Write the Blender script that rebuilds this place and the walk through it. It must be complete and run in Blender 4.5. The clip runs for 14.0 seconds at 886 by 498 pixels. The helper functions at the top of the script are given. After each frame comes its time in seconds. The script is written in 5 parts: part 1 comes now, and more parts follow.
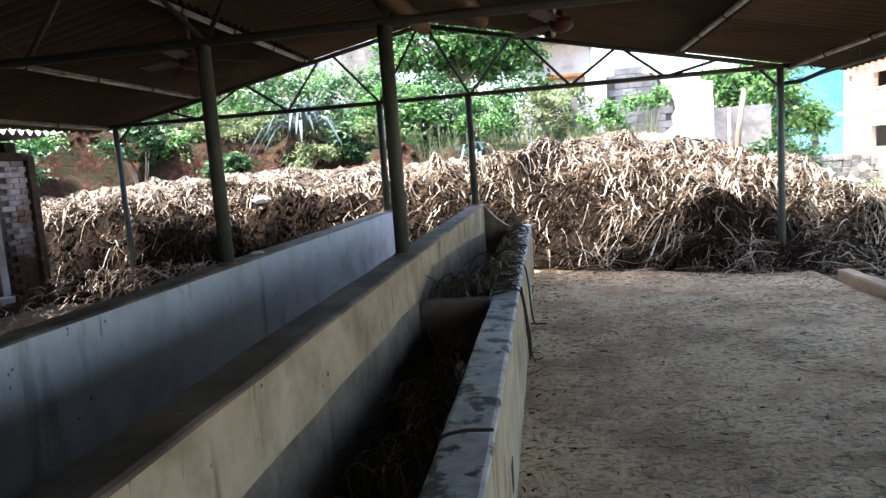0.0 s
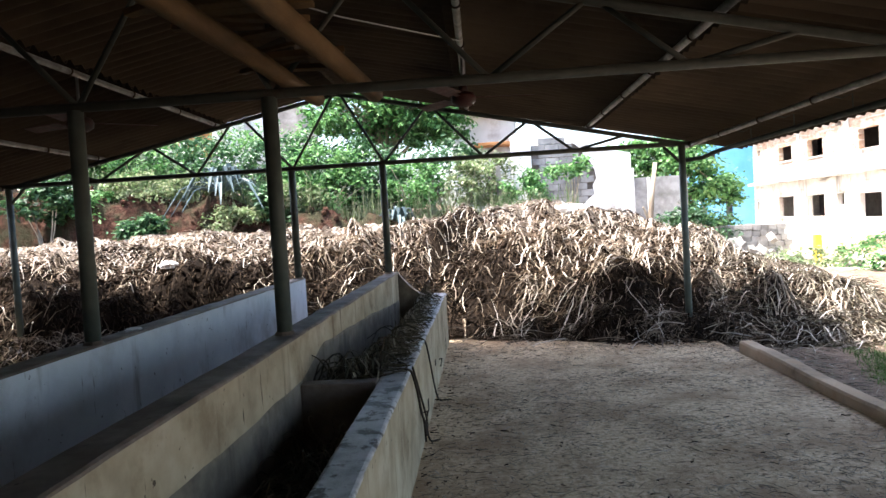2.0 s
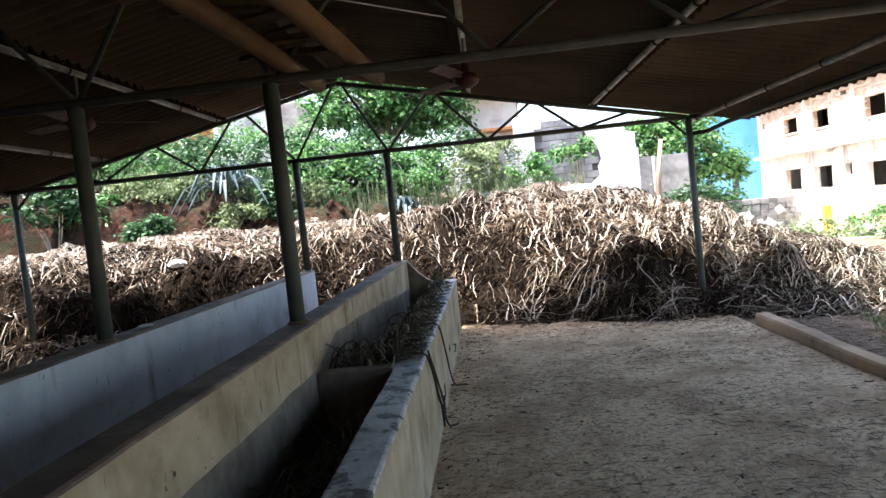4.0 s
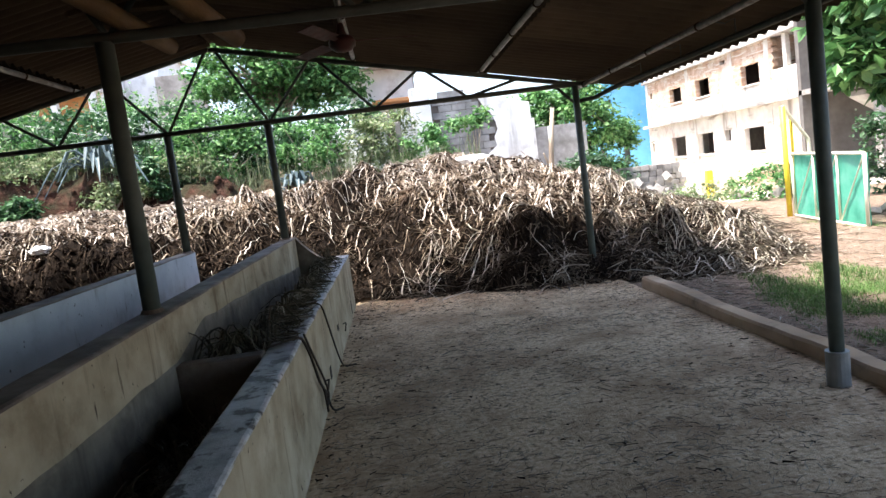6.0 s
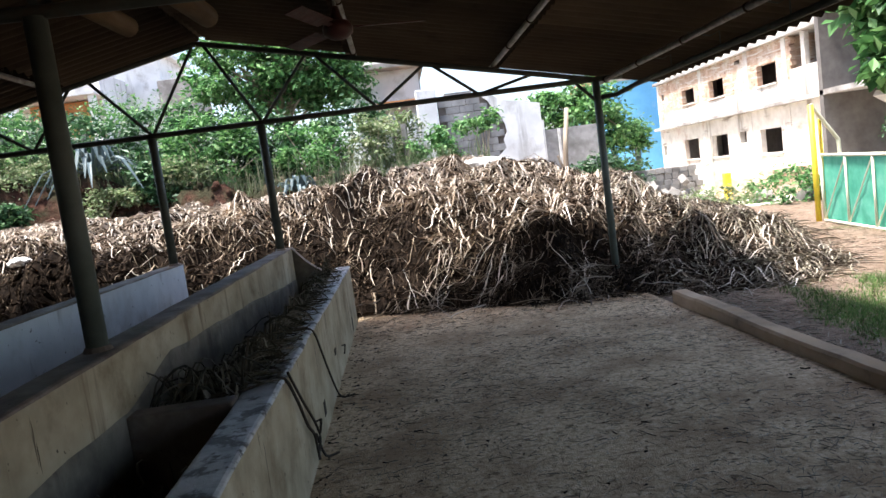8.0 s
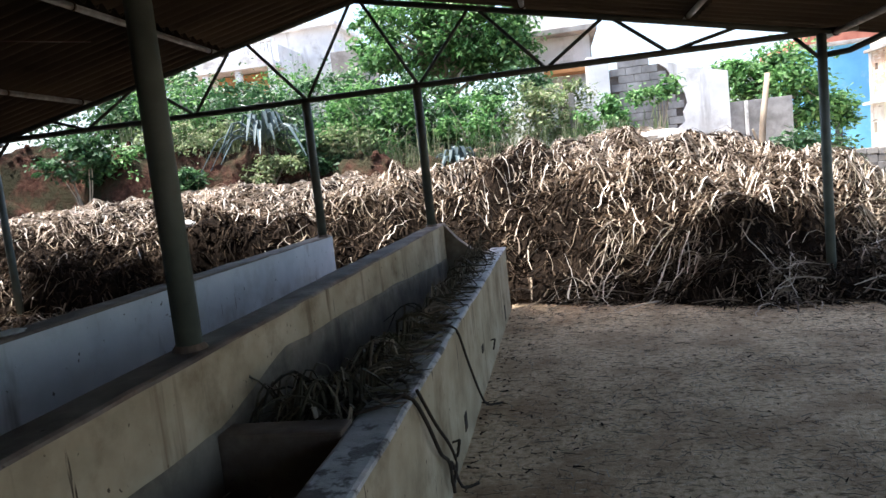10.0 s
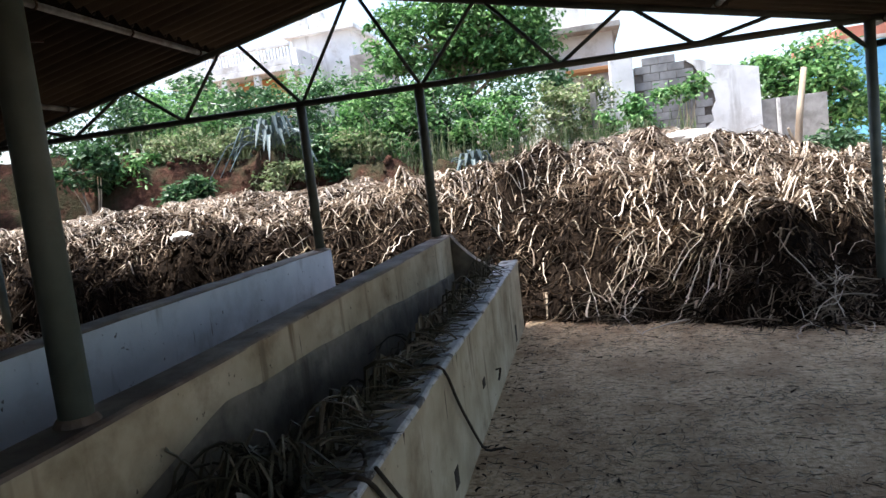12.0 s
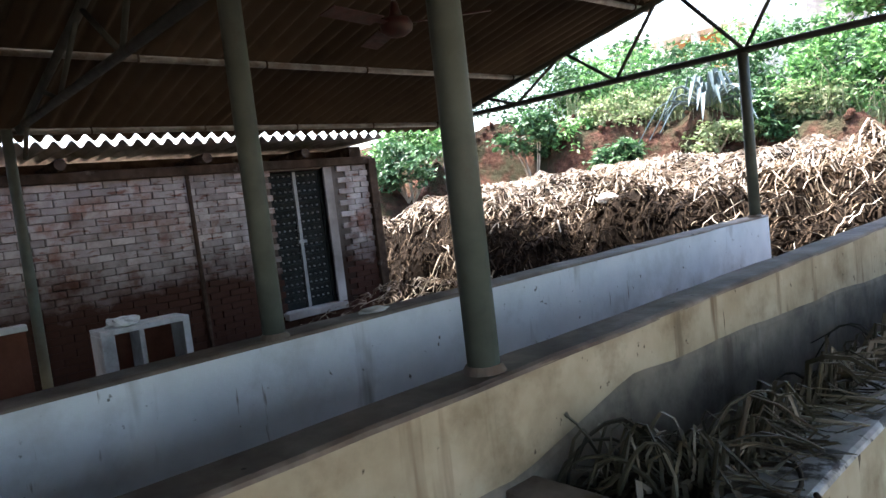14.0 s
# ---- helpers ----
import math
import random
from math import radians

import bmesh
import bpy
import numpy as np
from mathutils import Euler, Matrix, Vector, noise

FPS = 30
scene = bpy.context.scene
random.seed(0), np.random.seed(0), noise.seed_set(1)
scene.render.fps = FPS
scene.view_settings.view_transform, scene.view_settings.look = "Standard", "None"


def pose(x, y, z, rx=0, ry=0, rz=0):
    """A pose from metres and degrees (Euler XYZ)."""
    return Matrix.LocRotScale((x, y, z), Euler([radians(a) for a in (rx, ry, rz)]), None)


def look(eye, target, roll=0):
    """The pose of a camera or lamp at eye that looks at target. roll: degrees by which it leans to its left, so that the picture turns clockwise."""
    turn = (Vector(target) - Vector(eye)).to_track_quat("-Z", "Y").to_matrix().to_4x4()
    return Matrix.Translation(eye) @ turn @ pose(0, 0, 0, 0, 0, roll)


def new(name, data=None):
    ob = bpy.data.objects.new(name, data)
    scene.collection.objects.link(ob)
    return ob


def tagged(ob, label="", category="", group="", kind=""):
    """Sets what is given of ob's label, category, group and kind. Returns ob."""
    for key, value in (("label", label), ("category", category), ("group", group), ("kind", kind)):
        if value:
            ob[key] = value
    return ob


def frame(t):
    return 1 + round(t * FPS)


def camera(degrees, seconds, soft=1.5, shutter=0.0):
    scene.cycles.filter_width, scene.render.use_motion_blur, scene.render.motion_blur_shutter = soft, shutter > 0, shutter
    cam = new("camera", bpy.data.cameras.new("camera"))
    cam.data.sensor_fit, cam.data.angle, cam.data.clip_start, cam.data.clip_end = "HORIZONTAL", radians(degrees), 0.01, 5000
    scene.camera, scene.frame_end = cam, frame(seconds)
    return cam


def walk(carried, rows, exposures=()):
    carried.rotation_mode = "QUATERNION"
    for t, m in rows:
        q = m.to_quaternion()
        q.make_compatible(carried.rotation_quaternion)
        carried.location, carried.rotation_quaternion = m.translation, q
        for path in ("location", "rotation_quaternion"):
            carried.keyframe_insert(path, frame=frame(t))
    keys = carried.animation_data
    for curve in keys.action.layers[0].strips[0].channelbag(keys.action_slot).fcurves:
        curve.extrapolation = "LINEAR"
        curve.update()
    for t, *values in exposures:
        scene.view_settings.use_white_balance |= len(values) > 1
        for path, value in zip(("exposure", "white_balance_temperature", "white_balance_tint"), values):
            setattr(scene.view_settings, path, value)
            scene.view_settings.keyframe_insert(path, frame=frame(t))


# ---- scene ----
cam = camera(66.8, 14.0)
PATH = [
    (0, (-0.066, 0.443, 1.465), (-0.374, 2.404, 1.222), -4.3),
    (0.5, (-0.05, 0.51, 1.472), (-0.399, 2.461, 1.207), -4.6),
    (1, (0.084, 0.601, 1.506), (-0.186, 2.575, 1.33), -4.8),
    (1.5, (0.202, 0.637, 1.531), (0.186, 2.635, 1.435), -4.9),
    (2, (0.207, 0.623, 1.53), (0.097, 2.618, 1.455), -3.4),
    (2.2, (0.161, 0.582, 1.515), (-0.118, 2.561, 1.443), -2.7),
    (4.3, (0.181, 0.724, 1.479), (0.131, 2.721, 1.372), -7.8),
    (4.5, (0.23, 0.758, 1.487), (0.308, 2.755, 1.418), -7.6),
    (5, (0.333, 0.78, 1.486), (0.616, 2.759, 1.428), -8.1),
    (5.5, (0.368, 0.797, 1.475), (0.555, 2.786, 1.381), -7.6),
    (6, (0.341, 0.912, 1.443), (0.476, 2.896, 1.23), -7.5),
    (6.5, (0.276, 1.082, 1.432), (0.37, 3.068, 1.214), -7.6),
    (7, (0.341, 1.317, 1.448), (0.513, 3.29, 1.167), -9.3),
    (7.2, (0.374, 1.375, 1.456), (0.522, 3.362, 1.276), -8.5),
    (9.3, (0.342, 2.085, 1.435), (0.409, 4.07, 1.195), -7.4),
    (9.5, (0.334, 2.196, 1.435), (0.279, 4.188, 1.262), -6.1),
    (10, (0.33, 2.368, 1.438), (-0.024, 4.325, 1.221), -6.2),
    (10.5, (0.261, 2.563, 1.467), (-0.108, 4.527, 1.39), -6.7),
    (11, (0.286, 2.717, 1.463), (0.228, 4.708, 1.287), -5.6),
    (11.5, (0.387, 2.834, 1.461), (0.463, 4.827, 1.318), -5.8),
    (12, (0.422, 2.93, 1.467), (-0.006, 4.874, 1.265), -6.8),
    (12.5, (0.309, 3.039, 1.449), (-0.475, 4.875, 1.343), -6.2),
    (13, (0.253, 3.134, 1.464), (-0.665, 4.908, 1.363), -6.5),
    (13.5, (0.292, 3.18, 1.461), (-0.8, 4.855, 1.419), -5.6),
    (13.6, (0.295, 3.165, 1.462), (-0.891, 4.775, 1.423), -5.8),
    (14, (0.31, 3.172, 1.421), (-1.166, 4.512, 1.265), -6.6),
]
walk(cam, [(t, look(eye, target, roll)) for t, eye, target, roll in PATH], [(0.0, 2.75), (1.5, 2.5), (5.2, 2.25), (6.5, 1.88), (9.5, 1.72), (10.5, 2.02), (12.0, 1.7), (12.5, 1.95), (13.3, 2.35), (14.0, 3.1)])

# ---- light ----
SUN_EL, SUN_AZ = 71.0, 190.0            # degrees; azimuth counted from +x towards +y
world = bpy.data.worlds.new("world")
scene.world = world
world.use_nodes = True
wn = world.node_tree
sky = wn.nodes.new("ShaderNodeTexSky")
sky.sky_type = "NISHITA"
sky.sun_disc = False
sky.sun_elevation = radians(SUN_EL)
sky.sun_rotation = radians(90.0 - SUN_AZ)
sky.air_density, sky.dust_density, sky.ozone_density = 1.0, 3.4, 1.2
wn.links.new(sky.outputs[0], wn.nodes["Background"].inputs[0])
wn.nodes["Background"].inputs[1].default_value = 0.15
sun_data = bpy.data.lights.new("sun", "SUN")
sun_data.energy, sun_data.angle, sun_data.color = 5.0, radians(9), (1.0, 0.975, 0.94)
sun = new("sun", sun_data)
sun_dir = Vector((math.cos(radians(SUN_EL)) * math.cos(radians(SUN_AZ)), math.cos(radians(SUN_EL)) * math.sin(radians(SUN_AZ)), math.sin(radians(SUN_EL))))
sun.matrix_world = look(tuple(sun_dir * 40), (0, 0, 0))


# ---- materials ----
def material(name, cols, scale=4.0, rough=0.8, bump=0.25, bscale=40.0, metal=0.0, stain=None, stain_scale=0.9, stain_lo=0.45, stain_hi=0.7,
             vary=0.0, island=0.0, stretch=(1, 1, 1), trans=0.0, dirt_shade=None, depth=0.01, speck=None, streaks=()):
    """Noise between the colours, a second larger noise towards the stain colour, fine relief; vary by object, island by
    loose piece;
    foot tone (colour, z0, z1): grime and shade painted up from z0, ending raggedly near z1; streaks: (colour, scale x y
    z, lo, hi) drawn-out marks."""
    m = bpy.data.materials.new(name)
    m.use_nodes = True
    nt = m.node_tree
    nd, ln = nt.nodes, nt.links
    bsdf = nd["Principled BSDF"]
    geo = nd.new("ShaderNodeNewGeometry")
    mp = nd.new("ShaderNodeMapping")
    mp.inputs["Scale"].default_value = stretch
    ln.new(geo.outputs["Position"], mp.inputs[0])

    def nz(sc, detail=7.0, r=0.6):
        n = nd.new("ShaderNodeTexNoise")
        n.inputs["Scale"].default_value, n.inputs["Detail"].default_value, n.inputs["Roughness"].default_value = sc, detail, r
        ln.new(mp.outputs[0], n.inputs["Vector"])
        return n.outputs["Fac"]

    def ramp(fac, stops):
        r = nd.new("ShaderNodeValToRGB")
        e = r.color_ramp.elements
        while len(e) < len(stops):
            e.new(0.5)
        for el, (p, c) in zip(e, stops):
            el.position, el.color = p, (c[0], c[1], c[2], 1)
        ln.new(fac, r.inputs[0])
        return r.outputs[0]

    def mix(fac, a, b, mode="MIX"):
        x = nd.new("ShaderNodeMix")
        x.data_type, x.blend_type = "RGBA", mode
        for sock, v in ((x.inputs[0], fac), (x.inputs[6], a), (x.inputs[7], b)):
            if isinstance(v, bpy.types.NodeSocket):
                ln.new(v, sock)
            elif isinstance(v, (float, int)):
                sock.default_value = v
            else:
                sock.default_value = (v[0], v[1], v[2], 1)
        return x.outputs[2]

    k = len(cols)
    src = nz(scale)
    if island:
        src = geo.outputs["Random Per Island"]
        col = ramp(src, [(i / max(1, k - 1), c) for i, c in enumerate(cols)])
        col = mix(ramp(nz(scale), [(0.3, (0, 0, 0)), (0.75, (1, 1, 1))]), col, mix(1.0, col, (0.55, 0.55, 0.55), "MULTIPLY"))
    else:
        col = ramp(src, [(0.28 + 0.44 * i / max(1, k - 1), c) for i, c in enumerate(cols)])
    if stain:
        f = ramp(nz(stain_scale, 9.0, 0.65), [(stain_lo, (0, 0, 0)), (stain_hi, (1, 1, 1))])
        col = mix(f, col, stain)
    if speck:
        f = ramp(nz(speck[1], 3.0, 0.5), [(0.70, (0, 0, 0)), (0.74, (1, 1, 1))])
        col = mix(f, col, speck[0])
    for tint, scl, lo, hi in streaks:
        sm = nd.new("ShaderNodeMapping")
        sm.inputs["Scale"].default_value = scl
        ln.new(geo.outputs["Position"], sm.inputs[0])
        sn = nd.new("ShaderNodeTexNoise")
        sn.inputs["Scale"].default_value, sn.inputs["Detail"].default_value, sn.inputs["Roughness"].default_value = 1.0, 4.0, 0.6
        ln.new(sm.outputs[0], sn.inputs["Vector"])
        col = mix(ramp(sn.outputs["Fac"], [(lo, (0, 0, 0)), (hi, (1, 1, 1))]), col, tint)
    if vary:
        info = nd.new("ShaderNodeObjectInfo")
        v = ramp(info.outputs["Random"], [(0, (1 - vary,) * 3), (1, (1 + vary * 0.4,) * 3)])
        col = mix(1.0, col, v, "MULTIPLY")
    if dirt_shade:
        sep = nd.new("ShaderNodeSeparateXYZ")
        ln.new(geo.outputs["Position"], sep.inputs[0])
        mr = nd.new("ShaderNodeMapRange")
        mr.inputs["From Min"].default_value, mr.inputs["From Max"].default_value = dirt_shade[1], dirt_shade[2]
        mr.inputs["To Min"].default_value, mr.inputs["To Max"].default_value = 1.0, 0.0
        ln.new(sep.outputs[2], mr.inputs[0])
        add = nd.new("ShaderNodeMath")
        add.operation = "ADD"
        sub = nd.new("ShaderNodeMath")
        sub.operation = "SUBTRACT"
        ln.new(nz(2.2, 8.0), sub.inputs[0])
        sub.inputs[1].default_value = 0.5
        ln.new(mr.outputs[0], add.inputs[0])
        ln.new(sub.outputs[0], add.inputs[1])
        col = mix(ramp(add.outputs[0], [(0.2, (0, 0, 0)), (0.7, (1, 1, 1))]), col, dirt_shade[0])
    ln.new(col, bsdf.inputs["Base Color"])
    rr = ramp(nz(scale * 2.3), [(0.3, (max(0.05, rough - 0.12),) * 3), (0.7, (min(1, rough + 0.1),) * 3)])
    ln.new(rr, bsdf.inputs["Roughness"])
    bsdf.inputs["Metallic"].default_value = metal
    bsdf.inputs["Specular IOR Level"].default_value = 0.08 if rough >= 0.85 else 0.18 if rough >= 0.7 else 0.35
    if bump:
        bp = nd.new("ShaderNodeBump")
        bp.inputs["Strength"].default_value, bp.inputs["Distance"].default_value = bump, depth
        ln.new(nz(bscale, 9.0, 0.7), bp.inputs["Height"])
        ln.new(bp.outputs[0], bsdf.inputs["Normal"])
    if trans:
        tr = nd.new("ShaderNodeBsdfTranslucent")
        ln.new(col, tr.inputs[0])
        ms = nd.new("ShaderNodeMixShader")
        ms.inputs[0].default_value = trans
        ln.new(bsdf.outputs[0], ms.inputs[1])
        ln.new(tr.outputs[0], ms.inputs[2])
        ln.new(ms.outputs[0], nd["Material Output"].inputs[0])
    return m


M_FLOOR = material("dung_stained_concrete", [(0.31, 0.205, 0.12), (0.62, 0.455, 0.29), (0.80, 0.635, 0.45)], 30.0, 0.9, 0.9, 45, stain=(0.36, 0.24, 0.145), stain_scale=1.5, stain_lo=0.44, stain_hi=0.62, speck=((0.05, 0.036, 0.026), 30.0), depth=0.02,
                   streaks=(((0.19, 0.13, 0.08), (10, 26, 8), 0.56, 0.66), ((0.14, 0.095, 0.06), (34, 14, 8), 0.59, 0.68), ((0.66, 0.55, 0.40), (15, 60, 8), 0.60, 0.68)))
M_WHITE = material("whitewash", [(0.54, 0.56, 0.58), (0.65, 0.67, 0.69), (0.74, 0.75, 0.76)], 2.5, 0.85, 0.25, 18, stain=(0.42, 0.41, 0.40), stain_scale=2.2, stain_lo=0.5, stain_hi=0.75, speck=((0.17, 0.16, 0.15), 21.0), streaks=(((0.33, 0.32, 0.31), (5, 5, 0.9), 0.60, 0.74), ((0.20, 0.17, 0.14), (16, 16, 2.4), 0.68, 0.74)))
M_CREAM = material("cream_limewash", [(0.26, 0.21, 0.14), (0.40, 0.335, 0.23), (0.50, 0.43, 0.315)], 3.2, 0.85, 0.35, 22, stain=(0.19, 0.145, 0.09), stain_scale=2.4, stain_lo=0.52, stain_hi=0.72, speck=((0.09, 0.07, 0.05), 24.0), streaks=(((0.17, 0.125, 0.08), (8, 8, 0.8), 0.60, 0.72), ((0.07, 0.052, 0.038), (22, 22, 2.2), 0.68, 0.72)))
M_CEMENT = material("dark_cement", [(0.13, 0.11, 0.085), (0.19, 0.162, 0.125), (0.25, 0.215, 0.17)], 5.0, 0.7, 0.3, 30, stain=(0.05, 0.042, 0.034), stain_scale=3, streaks=(((0.075, 0.062, 0.048), (6, 6, 0.8), 0.58, 0.72),))
M_CAP = material("worn_cement_cap", [(0.20, 0.195, 0.19), (0.42, 0.415, 0.41), (0.60, 0.595, 0.59)], 9.0, 0.5, 0.6, 25, stain=(0.055, 0.045, 0.04), stain_scale=8.0, stain_lo=0.52, stain_hi=0.58)
M_TOP = material("brown_worn_wall_top", [(0.11, 0.082, 0.062), (0.19, 0.15, 0.12), (0.30, 0.26, 0.22)], 4.0, 0.7, 0.45, 25, stain=(0.075, 0.055, 0.045), stain_scale=2.5, speck=((0.04, 0.03, 0.025), 16.0))
M_POST = material("green_grey_painted_steel", [(0.06, 0.075, 0.066), (0.085, 0.105, 0.09), (0.115, 0.135, 0.118)], 6.0, 0.6, 0.12, 40, stain=(0.08, 0.055, 0.036), stain_scale=5, stain_lo=0.6, stain_hi=0.78)
M_PIPE = material("galvanised_pipe", [(0.075, 0.07, 0.062), (0.13, 0.124, 0.112), (0.20, 0.19, 0.175)], 8.0, 0.5, 0.1, 40, metal=0.2, stain=(0.07, 0.05, 0.034), stain_scale=6, stain_lo=0.47, stain_hi=0.6)
# steel darker than the posts: shade under the roof put into the colour
M_TRUSS = material("shade_toned_steel", [(0.028, 0.033, 0.028), (0.042, 0.049, 0.041), (0.06, 0.066, 0.055)], 6.0, 0.65, 0.12, 40, stain=(0.045, 0.031, 0.02), stain_scale=5, stain_lo=0.55, stain_hi=0.72)
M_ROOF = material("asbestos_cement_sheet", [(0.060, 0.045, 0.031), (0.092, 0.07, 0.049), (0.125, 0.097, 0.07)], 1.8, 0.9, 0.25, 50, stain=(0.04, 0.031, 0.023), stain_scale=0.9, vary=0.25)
M_KERB = material("earthy_cement_kerb", [(0.30, 0.195, 0.115), (0.44, 0.31, 0.20), (0.52, 0.39, 0.27)], 5.0, 0.85, 0.5, 24, stain=(0.17, 0.12, 0.08), stain_scale=2.5)
M_EARTH = material("trodden_brown_earth", [(0.10, 0.068, 0.047), (0.165, 0.118, 0.085), (0.23, 0.172, 0.13)], 9.0, 0.95, 0.9, 26, stain=(0.21, 0.155, 0.118), stain_scale=1.3, stain_lo=0.5, stain_hi=0.70, depth=0.04, speck=((0.30, 0.25, 0.2), 18.0), streaks=(((0.05, 0.035, 0.025), (14, 30, 4), 0.58, 0.68),))
M_SAND = material("pale_sandy_yard", [(0.50, 0.44, 0.36), (0.62, 0.56, 0.47), (0.68, 0.63, 0.55)], 1.5, 0.95, 0.5, 18, stain=(0.34, 0.27, 0.2), stain_scale=0.6, stain_lo=0.55, stain_hi=0.75, depth=0.03)
M_RED = material("red_laterite_bank", [(0.016, 0.009, 0.007), (0.055, 0.025, 0.017), (0.12, 0.06, 0.042)], 7.0, 0.95, 1.0, 9, stain=(0.035, 0.032, 0.018), stain_scale=1.8, stain_lo=0.46, stain_hi=0.6, depth=0.12)
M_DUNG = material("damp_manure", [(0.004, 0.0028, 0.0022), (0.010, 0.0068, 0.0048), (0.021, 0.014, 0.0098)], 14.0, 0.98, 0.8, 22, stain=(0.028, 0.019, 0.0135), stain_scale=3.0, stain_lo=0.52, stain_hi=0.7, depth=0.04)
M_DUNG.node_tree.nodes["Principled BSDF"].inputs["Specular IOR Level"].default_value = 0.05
M_STRAW = material("dry_fodder_stalks", [(0.05, 0.033, 0.023), (0.12, 0.083, 0.058), (0.25, 0.185, 0.13), (0.47, 0.375, 0.28), (0.08, 0.055, 0.039), (0.33, 0.255, 0.185), (0.72, 0.62, 0.50)], 3.0, 0.75, 0.0, island=1.0)
# near-black stalks: rot, and the shade of gaps put into the colour
M_STRAW_DARK = material("rot_shade_fodder", [(0.008, 0.0055, 0.004), (0.024, 0.016, 0.011), (0.055, 0.037, 0.025), (0.016, 0.011, 0.0075), (0.11, 0.078, 0.054), (0.03, 0.02, 0.014)], 3.0, 0.9, 0.0, island=1.0)
# pale stalks: bleaching, with the sunlight of the heap top painted in
M_STRAW_PALE = material("bleached_lit_stalks", [(0.30, 0.23, 0.175), (0.55, 0.46, 0.375), (0.71, 0.625, 0.535), (0.42, 0.34, 0.265), (0.80, 0.745, 0.675)], 3.0, 0.75, 0.0, island=1.0)
M_STRAW_OLD = material("greying_fodder_stalks", [(0.075, 0.06, 0.045), (0.16, 0.13, 0.096), (0.28, 0.245, 0.195), (0.21, 0.18, 0.115), (0.42, 0.385, 0.33)], 3.0, 0.8, 0.0, island=1.0)
M_FODDER = material("wilted_green_fodder", [(0.02, 0.018, 0.01), (0.045, 0.04, 0.022), (0.085, 0.074, 0.044), (0.035, 0.033, 0.018), (0.19, 0.165, 0.115), (0.055, 0.053, 0.026), (0.42, 0.375, 0.295)], 3.0, 0.65, 0.0, island=1.0)
M_LEAF = material("bright_leaves", [(0.027, 0.088, 0.026), (0.07, 0.19, 0.055), (0.145, 0.32, 0.10), (0.24, 0.40, 0.155)], 1.0, 0.55, 0.0, island=1.0, trans=0.35)
M_LEAF_DARK = material("dark_leaves", [(0.016, 0.048, 0.022), (0.034, 0.095, 0.036), (0.06, 0.145, 0.056), (0.11, 0.21, 0.09)], 1.0, 0.5, 0.0, island=1.0, trans=0.3)
M_LEAF_DRY = material("dusty_thin_leaves", [(0.09, 0.14, 0.06), (0.17, 0.24, 0.10), (0.26, 0.31, 0.17), (0.34, 0.34, 0.22)], 1.0, 0.7, 0.0, island=1.0, trans=0.3)
M_GRASS = material("short_green_grass", [(0.04, 0.085, 0.02), (0.07, 0.15, 0.035), (0.115, 0.21, 0.055), (0.19, 0.21, 0.09)], 1.0, 0.7, 0.0, island=1.0, trans=0.25)
M_AGAVE = material("blue_grey_agave", [(0.055, 0.085, 0.09), (0.11, 0.15, 0.155), (0.22, 0.26, 0.26)], 3.0, 0.5, 0.1, 20, island=1.0)
M_BARK = material("pale_bark", [(0.22, 0.17, 0.12), (0.36, 0.30, 0.23), (0.45, 0.39, 0.31)], 5.0, 0.9, 0.6, 14, stain=(0.16, 0.12, 0.09), stain_scale=3, stretch=(1, 1, 0.3), depth=0.02)
M_LOG = material("debarked_round_timber", [(0.085, 0.05, 0.022), (0.15, 0.092, 0.042), (0.21, 0.135, 0.068)], 5.0, 0.8, 0.5, 20, stain=(0.06, 0.037, 0.02), stain_scale=3, stretch=(1, 0.25, 1))
M_WOOD = material("weathered_dark_wood", [(0.022, 0.015, 0.011), (0.05, 0.034, 0.024), (0.085, 0.06, 0.043)], 6.0, 0.88, 0.5, 25, stain=(0.17, 0.15, 0.13), stain_scale=4, stain_lo=0.58, stain_hi=0.75)
# hut brick and mortar: grime and low shade both coloured into the foot
M_BRICK = material("whitewashed_brick", [(0.27, 0.235, 0.22), (0.40, 0.365, 0.35), (0.52, 0.49, 0.475)], 7.0, 0.92, 0.9, 24, stain=(0.22, 0.10, 0.068), stain_scale=2.2, stain_lo=0.52, stain_hi=0.66, vary=0.38, dirt_shade=((0.05, 0.025, 0.018), 0.45, 1.40), speck=((0.12, 0.075, 0.055), 14.0), streaks=(((0.19, 0.10, 0.075), (6, 6, 26), 0.58, 0.66),))
M_MORTAR = material("grey_mortar", [(0.09, 0.077, 0.068), (0.17, 0.15, 0.135)], 8.0, 0.95, 0.5, 40, dirt_shade=((0.035, 0.022, 0.017), 0.45, 1.45))
M_SHEET = material("weathered_white_sheet", [(0.40, 0.40, 0.40), (0.55, 0.55, 0.545), (0.68, 0.68, 0.675)], 3.0, 0.8, 0.2, 30, stain=(0.22, 0.205, 0.19), stain_scale=2.5, stain_lo=0.5, stain_hi=0.72)
M_DOOR = material("dark_green_iron", [(0.006, 0.008, 0.008), (0.012, 0.015, 0.015), (0.02, 0.024, 0.023)], 8.0, 0.75, 0.1, 40)
M_STEEL = material("dull_grey_steel", [(0.18, 0.19, 0.19), (0.28, 0.29, 0.29)], 8.0, 0.5, 0.1, 40, metal=0.4)
# walls behind openings, with the darkness of unlit rooms put into the colour
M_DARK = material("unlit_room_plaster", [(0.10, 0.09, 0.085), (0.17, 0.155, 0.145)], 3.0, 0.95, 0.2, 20)
